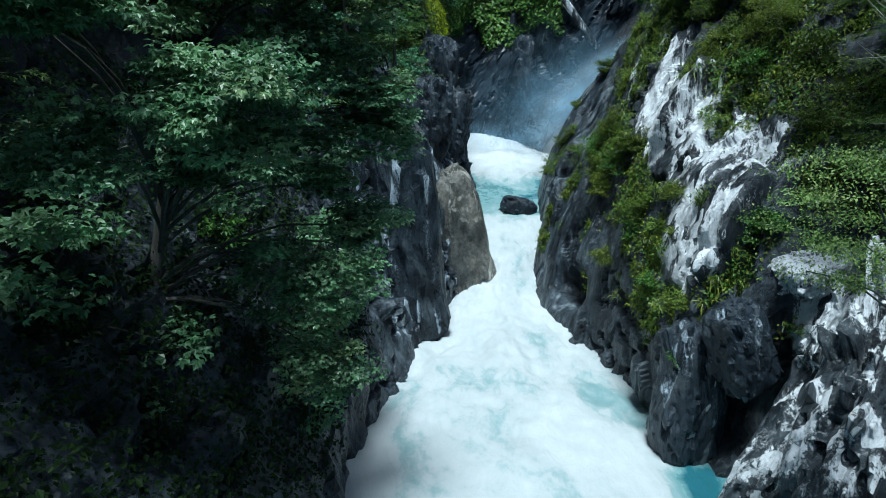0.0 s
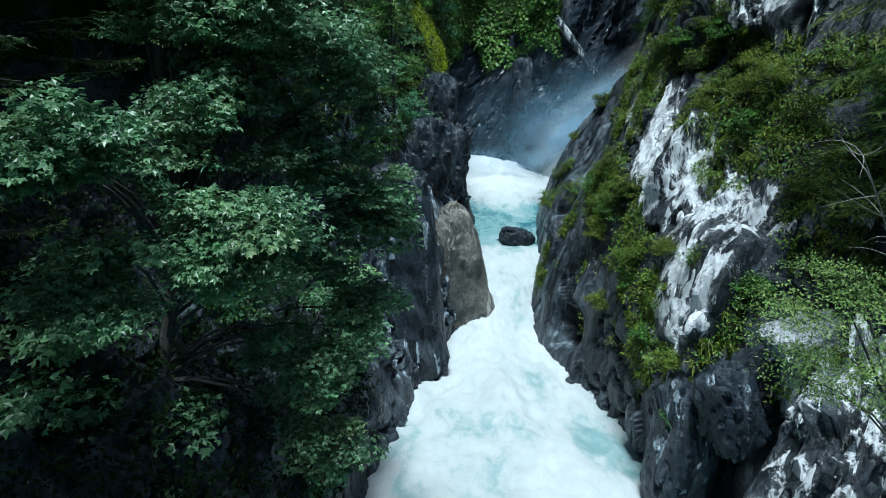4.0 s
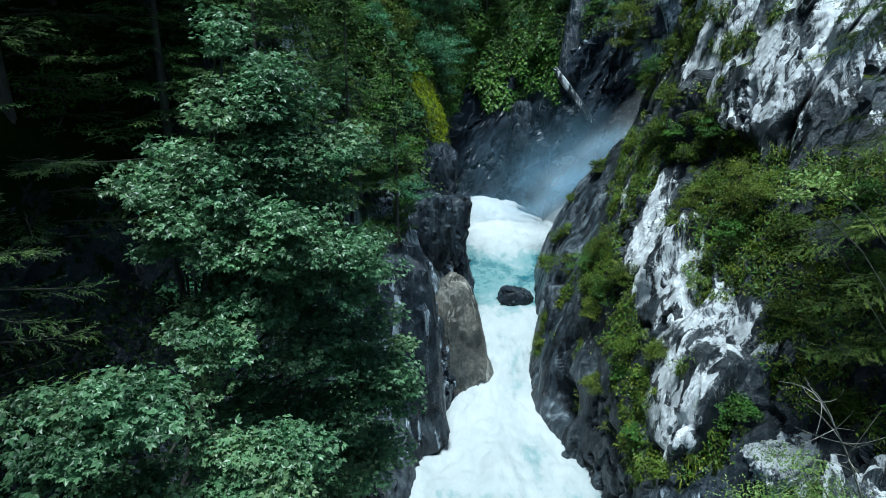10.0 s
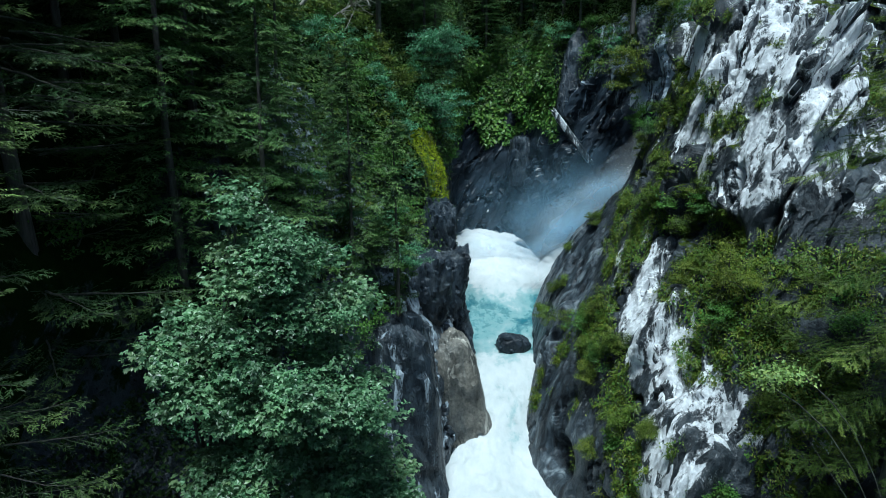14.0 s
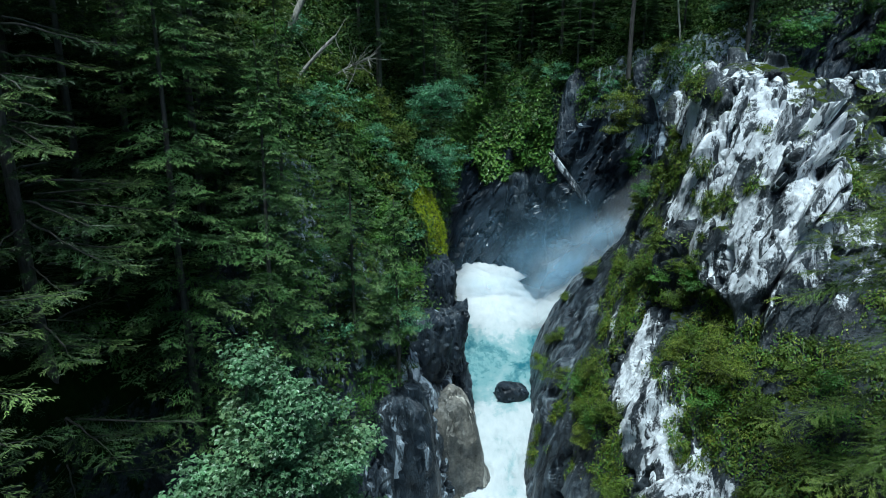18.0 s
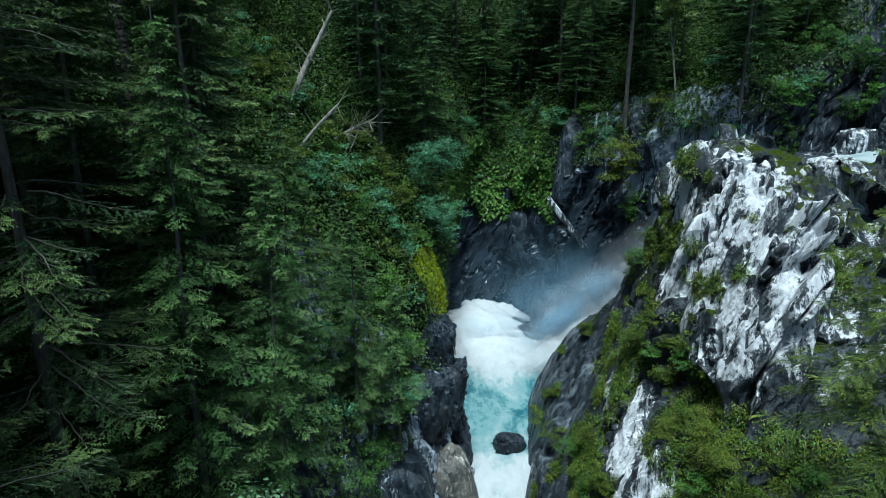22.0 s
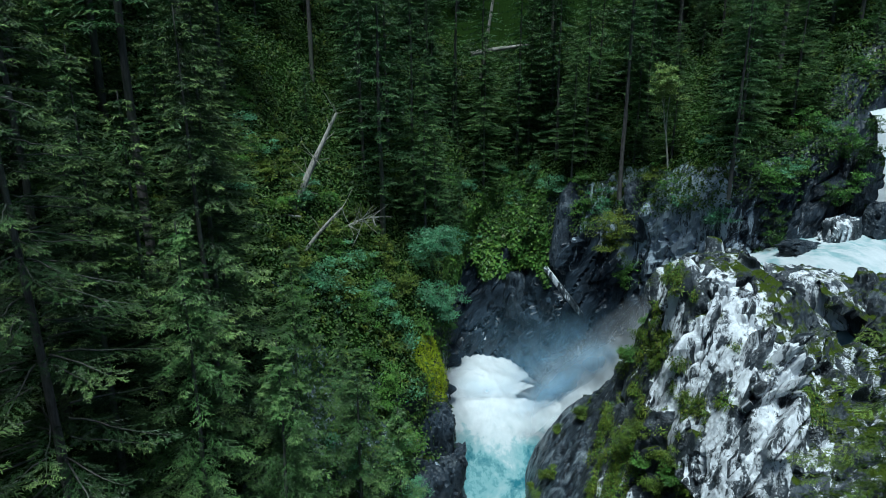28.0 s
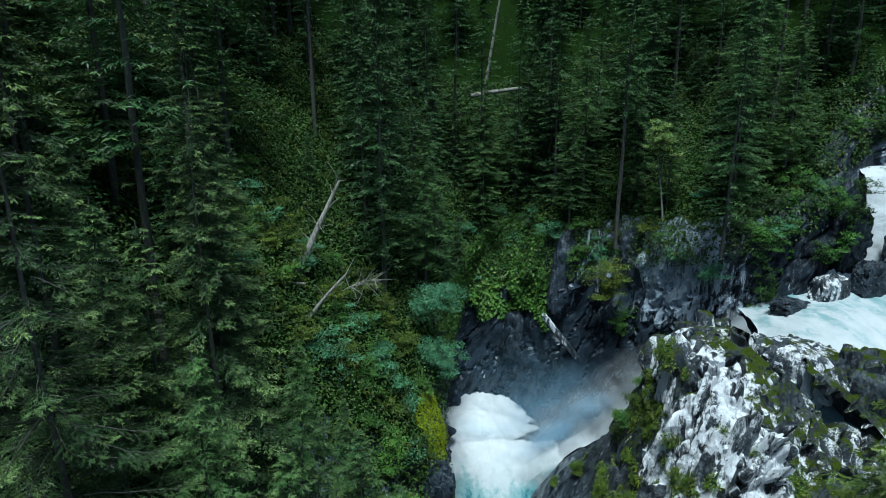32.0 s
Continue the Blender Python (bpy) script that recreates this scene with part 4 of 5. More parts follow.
rock("rock_slab", (11.7, 55.0, 18.0), (0.28, 0.35, 3.0), 35, PALE_ROCK, "pale splinter of rock leaning on the dark back wall", 0.45, 0.1, (0, -38, 0), 0.3, False, 1.5)
rock("rock_slab", (12.9, 59.2, 23.2), (1.7, 0.8, 4.6), 36, GORGE_ROCK, "smooth dark blue slab of the back wall", 0.22, 0.1, (-16, 14, 10), 0.25, False, 1.0)
rock("rock_slab", (18.8, 55.6, 25.8), (1.6, 0.8, 2.8), 37, GORGE_ROCK, "smooth dark blue slab of the back wall", 0.3, 0.1, (-10, -8, -12), 0.3, False, 1.1)
rock("rock_slab", (8.0, 62.6, 15.0), (1.2, 0.9, 2.6), 38, GORGE_ROCK, "grey slab low on the back wall", 0.36, 0.1, (-6, 6, 10), 0.35, False, 1.2)

rock("rock_block", (34.7, 46.2, 26.6), (1.7, 1.0, 1.7), 51, GORGE_ROCK, "wet black rock at the foot of the upper fall", 0.2, 0.1, (0, 8, 15), 0.45, False, 1.4)
rock("rock_block", (33.5, 47.8, 29.6), (1.0, 0.9, 2.6), 52, GORGE_ROCK, "dark rock wall beside the upper fall", 0.05, 0.62, (0, 6, 0), 0.45, False, 1.4)
rock("rock_block", (36.4, 46.6, 29.2), (1.0, 0.8, 1.0), 53, GORGE_ROCK, "wet black rock splitting the upper fall", 0.2, 0.1, (0, 8, 35), 0.45, False, 1.4)

# ---- trees of the near bank ----
rng = np.random.default_rng(4)
lobes = [((-4.6, 13.4, 19.6), (0.25, 0.25, 0.5), 3), ((-4.1, 13.4, 18.7), (1.0, 1.0, 0.9), 16), ((-4.6, 12.9, 17.4), (1.5, 1.3, 1.2), 26), ((-3.0, 13.4, 17.4), (1.2, 1.2, 1.2), 20), ((-5.0, 12.0, 15.9), (1.5, 1.4, 1.3), 28),
         ((-3.6, 12.2, 15.6), (1.6, 1.4, 1.5), 32), ((-2.3, 13.2, 15.0), (1.3, 1.3, 1.4), 24), ((-5.6, 8.7, 13.4), (1.5, 1.2, 0.8), 30), ((-4.2, 11.4, 13.6), (1.6, 1.3, 1.2), 26),
         ((-2.6, 13.4, 13.0), (1.5, 1.4, 1.3), 28), ((-3.2, 9.5, 11.8), (1.4, 1.0, 0.9), 32), ((-1.5, 13.9, 11.5), (1.0, 1.2, 1.0), 24), ((-4.5, 12.0, 11.0), (1.5, 1.3, 1.2), 22),
         ((-3.0, 13.4, 10.4), (1.3, 1.3, 1.2), 20), ((-1.8, 14.4, 8.8), (0.9, 1.1, 0.9), 16), ((-3.6, 13.4, 7.8), (1.3, 1.3, 1.1), 20), ((-3.0, 13.8, 5.2), (1.2, 1.2, 1.2), 12), ((-5.8, 9.4, 11.2), (1.1, 1.2, 1.0), 14)]
heads = np.concatenate([crown_heads(rng, c, r, k, 0.3) for c, r, k in lobes])
leafy_tree("maple_tree", (-7.2, 14.0, 6.5), heads, 170, 0.60, 0.62, 0.115, MAPLE_LEAF, BARK, 0.2,
           "broad sycamore maple with layered blue-green leaves leaning over the gorge", "maple", 41, True)
heads = np.concatenate([crown_heads(rng, (-3.6, 18.5, 6.6), (1.5, 2.5, 2.4), 22), crown_heads(rng, (-4.8, 16.0, 3.0), (1.6, 2.0, 2.6), 22)])
leafy_tree("maple_tree", (-5.6, 18.0, 5.5), heads, 120, 0.7, 0.6, 0.17, MAPLE_LEAF, BARK, 0.12, "low maple hanging down the dark gorge wall", "maple", 42, True)
heads = np.concatenate([crown_heads(rng, (-7.5, 12.4, 5.0), (2.0, 2.4, 3.0), 16), crown_heads(rng, (-7.6, 10.5, 9.0), (1.4, 1.4, 1.6), 10)])
leafy_tree("maple_tree", (-9.0, 11.0, 7.0), heads, 90, 0.8, 0.6, 0.19, MAPLE_LEAF, BARK, 0.15, "shaded maple thicket on the dark bank", "maple", 45, True)
heads = crown_heads(rng, (7.8, 10.4, 9.9), (2.5, 1.6, 1.5), 36)
leafy_tree("hazel_bush", (10.6, 10.6, 4.5), heads, 300, 0.62, 0.5, 0.068, HAZEL_LEAF, BARK, 0.09, "light green hazel reaching out from the pale slab", "bush", 43, False, "", 0.5)
heads = crown_heads(rng, (6.5, 10.5, 16.9), (0.8, 0.7, 0.45), 9)
leafy_tree("rowan_bush", (12.0, 10.0, 8.5), heads, 60, 0.34, 0.4, 0.09, HAZEL_LEAF, BARK, 0.016, "slender pale-leaved rowan leaning out over the ledge", "bush", 44, False, "", 1.0)

NEAR = [spruce_meshes(61, 30, 4.2, 0.72, mat=SHADED_NEEDLE, step=0.16, fan=0.30, rows=5, tuft=0.11, width=0.026, droop=0.26), spruce_meshes(62, 27, 3.6, 0.70, mat=SHADED_NEEDLE, step=0.16, fan=0.30, rows=5, tuft=0.11, width=0.026, droop=0.26)]
FAR = [spruce_meshes(63, 22, 3.0, 0.55, step=0.42, tuft=0.30, width=0.085, rows=1, limbs_shown=False), spruce_meshes(64, 26, 3.0, 0.6, 0.12, step=0.42, tuft=0.30, width=0.085, rows=1, limbs_shown=False),
       spruce_meshes(65, 18, 2.7, 0.5, step=0.42, tuft=0.30, width=0.085, rows=1, limbs_shown=False), spruce_meshes(66, 28, 3.0, 0.6, 0.42, step=0.42, tuft=0.30, width=0.085, rows=1, limbs_shown=False)]
SMALL = spruce_meshes(67, 10, 1.7, 0.36, step=0.26, tuft=0.2, width=0.055, rows=1, limbs_shown=False)
MID = [spruce_meshes(68, 22, 3.2, 0.48, step=0.21, tuft=0.15, width=0.04, rows=3, mat=GORGE_NEEDLE, limbs_shown=False), spruce_meshes(69, 19, 2.9, 0.45, 0.2, step=0.21, tuft=0.15, width=0.04, rows=3, mat=GORGE_NEEDLE, limbs_shown=False)]
# Copies of MID in the darker needles: shade put into the crown colour.
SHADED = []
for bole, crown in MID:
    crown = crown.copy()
    crown.materials[0] = SHADED_NEEDLE
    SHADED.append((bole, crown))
RIM = spruce_meshes(71, 10, 1.6, 0.30, 0.4, step=0.2, tuft=0.13, width=0.045, rows=2, mat=GORGE_NEEDLE, limbs_shown=False)
YEW = spruce_meshes(70, 27, 3.7, 0.60, 0.1, 0.48, YEW_NEEDLE, step=0.13, fan=0.36, rows=7, tuft=0.085, width=0.022, limbs_shown=False)
spruce((-10.8, 11.0, 9.0), NEAR[1], "tall spruce with shade-darkened needles and pale, lit-looking shoots on the shaded bank", 0.95, 40, "near spruces")
spruce((-11.4, 16.2, 12.5), NEAR[0], "tall spruce with shade-darkened needles and pale, lit-looking shoots on the shaded bank", 1.0, 0, "near spruces")
spruce((-16.5, 20.5, 20.5), NEAR[1], "tall spruce with shade-darkened needles and pale, lit-looking shoots on the shaded bank", 0.95, 100, "near spruces")
spruce((-15.5, 13.5, 16), NEAR[0], "tall spruce with shade-darkened needles and pale, lit-looking shoots on the shaded bank", 0.9, 200, "near spruces")
# Three unseen spruces, added beside and behind the camera to block skylight.
spruce((-9.5, 4.0, 8.0), NEAR[0], "unseen spruce added to shade the bank", 0.95, 60, "near spruces")
spruce((-12.5, 8.0, 9.5), NEAR[1], "unseen spruce added to shade the bank", 1.0, 250, "near spruces")
spruce((-9.0, -6.0, 8.0), NEAR[1], "unseen spruce added to shade the bank", 1.0, 160, "near spruces")
spruce((13.3, 15.6, 8.5), YEW, "yellow-green spruce hanging over the pale slabs", 1.0, 75, "near spruces")
spruce((-7.0, 26.0, 15.5), MID[0], "dense green spruce on the edge of the gorge", 0.68, 10, "gorge spruces")
spruce((-4.4, 28.6, 10.6), MID[1], "dense green spruce on the edge of the gorge", 0.72, 70, "gorge spruces")
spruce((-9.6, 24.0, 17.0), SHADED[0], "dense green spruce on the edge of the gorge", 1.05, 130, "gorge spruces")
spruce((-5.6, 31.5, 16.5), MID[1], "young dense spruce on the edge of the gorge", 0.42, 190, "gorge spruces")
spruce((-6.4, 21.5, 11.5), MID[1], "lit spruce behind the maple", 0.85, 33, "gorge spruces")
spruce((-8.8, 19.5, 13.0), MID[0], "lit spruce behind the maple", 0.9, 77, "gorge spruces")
spruce((-11.5, 22.5, 18.0), SHADED[1], "shade-darkened spruce behind the maple", 1.0, 144, "gorge spruces")
spruce((-2.2, 28.2, 10.0), RIM, "small leaning spruce at the rim of the cliff", 1.1, 30, "gorge spruces")
spruce((-13.3, 26.6, 26.0), FAR[3], "spruce with a long bare grey trunk", 1.15, 0, "forest spruces")
spruce((-4.7, 47.0, 25.5), FAR[1], "tall slender spruce on the mossy slope", 1.0, 20, "forest spruces")
spruce((22.5, 46.8, 29.0), FAR[1], "tall slender spruce on top of the rock wall", 0.8, 60, "forest spruces")
spruce((16.5, 55.6, 27.5), FAR[3], "tall spruce with bare lower trunk above the rock wall", 1.0, 110, "forest spruces")
spruce((10.9, 70.0, 30.5), FAR[3], "pale bare-trunked spruce in the dark wood", 1.0, 160, "forest spruces")

for x, y, z, k, r in ((-1.5, 50.5, 24.5, 0.8, 5), (9.5, 67.5, 26.0, 0.9, 50), (13.0, 60.5, 28.0, 0.75, 95), (14.8, 62.5, 29.5, 0.9, 140), (18.6, 58.6, 29.0, 0.8, 185),
                      (20.8, 55.0, 30.0, 0.6, 230), (24.8, 51.0, 31.0, 0.9, 275), (26.6, 53.5, 33.0, 1.0, 320), (29.5, 52.0, 33.5, 0.8, 15), (4.5, 66.0, 26.0, 0.8, 60)):
    spruce((x, y, z - 0.6), MID[int(r) % 2], "leafy green spruce along the top of the rock wall", k, r, "rim spruces")

# ---- the wood on the slopes ----
rng = np.random.default_rng(12)
clear = ((LG[..., 0] > -15) & (LG[..., 0] < 1) & (LG[..., 1] > 34) & (LG[..., 1] < 46))
clear |= (LG[..., 0] / LG[..., 1] > -0.60) & (LG[..., 0] / LG[..., 1] < -0.42) & (LG[..., 1] < 30)
wood = (LV > 4.5) & ~clear & (LG[..., 1] > 8) & (LG[..., 2] < 62) & (LG[..., 0] < 75)
spots, _ = seat(LG, LN, wood, 2600, rng)
kept = []
for s in spots:
    if all((s[0] - k[0]) ** 2 + (s[1] - k[1]) ** 2 > 2.1 ** 2 for k in kept) and len(kept) < 170:
        kept.append(s)
for i, s in enumerate(kept):
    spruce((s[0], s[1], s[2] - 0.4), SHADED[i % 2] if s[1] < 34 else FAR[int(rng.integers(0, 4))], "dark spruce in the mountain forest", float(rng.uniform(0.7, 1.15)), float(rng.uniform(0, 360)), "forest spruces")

young = (LV > 4.1) & (LV < 5.4) & (LG[..., 1] > 24) & (LG[..., 0] < 45) & (LG[..., 2] < 46) & ~((LG[..., 1] < 47) & (LG[..., 0] > -14))
spots, _ = seat(LG, LN, young, 60, rng)
for s in spots:
    spruce((s[0], s[1], s[2] - 0.3), SMALL, "young spruce in the undergrowth", float(rng.uniform(0.35, 0.9)), float(rng.uniform(0, 360)), "young spruces")

heads = crown_heads(rng, (19.4, 53.8, 37.2), (1.3, 1.2, 3.6), 26, 0.2)
leafy_tree("birch_tree", (20.2, 54.0, 30.0), heads, 130, 0.6, 0.6, 0.19, HAZEL_LEAF, BIRCH_BARK, 0.10, "young yellow-green birch with a white trunk", "birch", 51, False, "", 1.2)


# ---- shrubs ----
def shrub_on(at, radii, count, per, size, mat, label, seed, bright=0.0, group="shrubs of the gorge"):
    r = np.random.default_rng(seed)
    at = np.asarray(at, dtype=float)
    h = crown_heads(r, at + (0, 0, radii[2] * 0.6), radii, count, 0.3)
    return leafy_tree("shrub", at - (0, 0, 0.3), h, per, 0.36 * max(radii) ** 0.5, 0.6, size, mat, BARK, 0.04, label, "shrub", seed, False, group, bright)


shrub_on((-0.2, 44.0, 20.0), (2.2, 1.8, 1.9), 60, 80, 0.16, TEAL_LEAF, "blue-green willow overhanging the gorge", 71)
shrub_on((-0.4, 45.6, 24.4), (2.5, 1.8, 1.6), 64, 80, 0.16, TEAL_LEAF, "blue-green willow overhanging the gorge", 72)
shrub_on((-2.6, 39.6, 19.0), (1.6, 1.5, 1.2), 30, 70, 0.15, TEAL_LEAF, "blue-green willow on the mossy rim", 73)
shrub_on((-3.6, 36.0, 18.0), (1.6, 1.5, 1.2), 30, 70, 0.15, SHRUB_LEAF, "bright green shrub on the mossy slope", 74, 0.4)
shrub_on((-5.4, 38.0, 21.8), (1.8, 1.5, 1.2), 30, 70, 0.15, SHRUB_LEAF, "bright green shrub on the mossy slope", 75, 0.4)
for i, (x, y, z, k) in enumerate(((-2.6, 31.5, 12.0, 0.8), (-3.4, 33.0, 14.6, 1.0), (-2.4, 34.6, 14.2, 0.9), (-4.0, 35.0, 17.4, 1.1), (-2.6, 37.0, 16.8, 0.9),
                                  (-3.4, 38.4, 19.4, 1.0), (-1.8, 41.6, 19.4, 0.8), (-4.6, 40.0, 22.4, 1.1), (-3.0, 42.6, 22.4, 1.0), (13.8, 60.2, 27.6, 1.2), (11.4, 61.0, 26.8, 1.1), (19.6, 54.6, 28.6, 1.0))):
    shrub_on((x, y, z), (1.5 * k, 1.3 * k, 1.0 * k), 24, 70, 0.15, (SHRUB_LEAF, TEAL_LEAF, FERN_LEAF)[i % 3], "bright leafy shrub along the rim of the gorge", 400 + i, 0.5)
shrub_on((15.8, 54.4, 22.6), (2.2, 1.0, 2.6), 60, 80, 0.17, FERN_LEAF, "yellow-green bush hanging on the dark rock wall", 76, 1.0)
shrub_on((17.8, 55.0, 18.6), (1.6, 0.9, 2.0), 30, 70, 0.17, SHRUB_LEAF, "yellow-green bush hanging on the dark rock wall", 77, 0.1)
shrub_on((22.5, 48.0, 26.0), (1.5, 1.0, 1.0), 26, 70, 0.16, TEAL_LEAF, "grey-green shrub under the rock wall", 78)
shrub_on((27.0, 48.0, 28.0), (2.0, 1.2, 1.8), 34, 70, 0.16, SHRUB_LEAF, "round green shrub above the upper rapids", 79)
shrub_on((32.0, 49.5, 31.5), (2.0, 1.5, 2.2), 34, 70, 0.17, SHRUB_LEAF, "round green shrub above the upper rapids", 80)
for i, (x, y, z) in enumerate(((32.6, 46.8, 29.6), (33.2, 47.0, 31.6), (32.0, 47.4, 32.6), (33.8, 47.8, 33.6), (31.4, 46.6, 28.4))):
    shrub_on((x, y, z), (1.1, 0.9, 1.0), 18, 60, 0.15, UNDER_LEAF if i % 2 else SHRUB_LEAF, "dark green shrub beside the upper fall", 700 + i)
for i, (x, y, z, k) in enumerate(((-2.6, 29.2, 11.6, 0.9), (-3.6, 27.6, 11.2, 1.1), (-1.7, 31.6, 13.0, 0.8), (-4.4, 25.8, 10.4, 1.1), (-3.2, 30.4, 13.6, 1.0), (-2.0, 33.6, 15.0, 0.9), (-4.6, 23.6, 9.0, 1.0), (-3.8, 22.4, 6.6, 0.9))):
    shrub_on((x, y, z), (1.3 * k, 1.1 * k, 1.1 * k), 24, 80, 0.11, (UNDER_LEAF, SHRUB_LEAF, TEAL_LEAF, SHRUB_LEAF)[i % 4], "leafy shrub hanging over the lip of the dark rock", 900 + i, 0.2)
rng = np.random.default_rng(21)
moss = (LG[..., 2] > 14.8) & (LG[..., 2] < 19.6) & (LG[..., 1] > 38.5) & (LG[..., 1] < 42.5) & (LG[..., 0] > -2.6)
rim = ~((LG[..., 1] > 35) & (LG[..., 1] < 47) & (LG[..., 0] > -3.5)) & (LV > 3.3) & (LV < 4.9) & (LG[..., 1] > 17) & (LG[..., 1] < 68) & (LG[..., 2] < 34)
spots, _ = seat(LG, LN, rim, 80, rng)
for i, s in enumerate(spots):
    k = float(rng.uniform(0.6, 1.2))
    shrub_on(s, (1.3 * k, 1.2 * k, 1.0 * k), 16, 60, 0.15, SHRUB_LEAF if i % 3 else TEAL_LEAF, "leafy shrub on the rim of the gorge", 200 + i, 0.25 * (i % 2))
far_bank = (LG[..., 0] > 24.5) & (LG[..., 0] < 40) & (LV > 1.8) & (LV < 4.9)
spots, _ = seat(LG, LN, far_bank, 34, rng)
for i, s in enumerate(spots):
    k = float(rng.uniform(0.7, 1.3))
    shrub_on(s, (1.4 * k, 1.0 * k, 1.1 * k), 18, 60, 0.16, UNDER_LEAF if i % 2 else SHRUB_LEAF, "dark green shrub on the bank of the upper rapids", 500 + i, 0.1)
spots, _ = seat(LG, LN, clear & (LV > 3.6) & (LV < 5.4) & (LG[..., 1] > 36) & (LG[..., 0] < -4), 40, rng)
for i, s in enumerate(spots):
    k = float(rng.uniform(0.6, 1.3))
    shrub_on(s, (1.4 * k, 1.2 * k, 1.0 * k), 18, 60, 0.16, (FERN_LEAF, SHRUB_LEAF, TEAL_LEAF, FERN_LEAF)[i % 4], "leafy shrub in the clearing of the forest slope", 600 + i, 0.35 * (i % 3))
for i, (y, z, k) in enumerate(((25.6, 15.0, 1.0), (24.2, 14.6, 1.1), (23.0, 14.2, 0.9), (26.8, 13.6, 0.7), (31.4, 10.2, 0.6), (29.2, 7.4, 0.6), (26.8, 4.4, 0.6), (22.4, 8.2, 0.5))):
    s = RG.reshape(-1, 3)[np.argmin((RG[..., 1] - y) ** 2 + (RG[..., 2] - z) ** 2)]
    shrub_on(s, (1.4 * k, 1.2 * k, 0.9 * k), 26, 150, 0.075, FERN_LEAF, "bright yellow-green fern bush in a cleft of the cliff", 800 + i, 0.9)
ledge = (RV > 1.5) & (RV < 5.2) & (RG[..., 2] > 3) & (RG[..., 1] > 15) & (RG[..., 1] < 43) & (fbm(RG.reshape(-1, 3) * 0.33 + 3, 3, 7).reshape(RV.shape) + 0.4 * runs.reshape(RV.shape) - 0.7 * ribs.reshape(RV.shape) > 0.14)
spots, _ = seat(RG, RN, ledge, 62, rng)
for i, s in enumerate(spots):
    k = float(rng.uniform(0.45, 1.0))
    shrub_on(s, (1.0 * k, 0.9 * k, 0.8 * k), 16, 90, 0.10, FERN_LEAF if i % 3 else SHRUB_LEAF, "low green shrub rooted in a cleft of the cliff", 300 + i, 0.3 * (i % 2))


# ---- ferns, grass, ivy and moss ----
def tufts(name, places, normals, per, length, width, mat, label, seed, droop=0.6, category="ferns"):
    """Arching fronds, many to a tuft, each of two quads."""
    r = np.random.default_rng(seed)
    c = np.repeat(places, per, 0) + r.normal(0, 0.07, (len(places) * per, 3))
    up = np.repeat(unit(normals + np.array([0, 0, 0.9])), per, 0)
    d = unit(up + r.normal(0, 0.75, c.shape))
    ln = length * np.repeat(r.uniform(0.5, 1.3, len(places)), per) * r.uniform(0.6, 1.2, len(c))
    side = unit(np.cross(d, up + r.normal(0, 0.1, c.shape)))
    w = side * (width * r.uniform(0.7, 1.3, len(c)))[:, None]
    mid = c + d * (0.55 * ln)[:, None]
    end = c + d * (0.85 * ln)[:, None] - np.array([0, 0, 1.0]) * (droop * ln)[:, None] * 0.6
    v = np.stack([c - w * 0.3, c + w * 0.3, mid + w, mid - w, end + w * 0.15, end - w * 0.15], 1)
    b = np.arange(len(c))[:, None] * 6
    f = np.concatenate([b + np.array((0, 1, 2, 3)), b + np.array((3, 2, 4, 5))], 0)
    tip = np.repeat(np.repeat(r.uniform(0, 1, len(places)) ** 2, per) * r.uniform(0, 1, len(c)), 6)
    return tagged(new(name, mesh_of(name, v.reshape(-1, 3), f, mat, False, tip=tip)), label, category, kind="stuff")


def carpet(name, places, normals, size, mat, label, seed, category="undergrowth", lift=0.12):
    r = np.random.default_rng(seed)
    n = unit(normals + np.array([0, 0, 0.7]) + r.normal(0, 0.35, places.shape))
    d = unit(np.cross(n, r.normal(0, 1, places.shape)) - np.array([0, 0, 0.35]))
    c = places + normals * r.uniform(0.02, lift, (len(places), 1)) + r.normal(0, 0.10, places.shape)
    s = size * r.uniform(0.5, 1.3, len(c))
    return tagged(new(name, blade_mesh(name, blades(c, d, n, s, s * 0.7), mat, r.uniform(0, 1, len(c)) ** 3)), label, category, kind="stuff")


rng = np.random.default_rng(35)
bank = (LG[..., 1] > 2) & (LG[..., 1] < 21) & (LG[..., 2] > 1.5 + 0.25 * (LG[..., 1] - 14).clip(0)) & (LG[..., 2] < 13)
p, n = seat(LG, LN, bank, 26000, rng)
# Leaves cover the rock; their near-black colour carries the shade.
carpet("bank_undergrowth", p, n, 0.15, SHADE_LEAF, "leafy undergrowth on the shaded bank, the shade put into its leaf colour", 8, lift=0.7)
rng = np.random.default_rng(33)
patchy = -0.6 * np.clip((RG[..., 1] - 33) / 1.5, 0, 1) * np.clip((13.5 - RG[..., 2]) / 2, 0, 1) + 0.34 * runs.reshape(RV.shape) - 0.30 * ribs.reshape(RV.shape) + fbm(RG.reshape(-1, 3) * 0.45, 4, 7).reshape(RV.shape) + 0.5 * fbm(RG.reshape(-1, 3) * 1.4, 3, 9).reshape(RV.shape) + 0.14 * np.exp(-((RG[..., 1] - 33) / 2.5) ** 2) - 0.35 * np.clip((RG[..., 1] - 36.5) / 2, 0, 1) - 0.15 * (RG[..., 2] > 19) - 0.05 * np.exp(-((RG[..., 1] - 25.5) / 4) ** 4) * (RG[..., 2] < 13)
green = (RV > 1.3) & (RV < 6.4) & (RG[..., 2] > 2.6) & (RG[..., 1] > 12) & (RG[..., 1] < 43)
p, n = seat(RG, RN, green & (patchy > 0.17), 3000, rng)
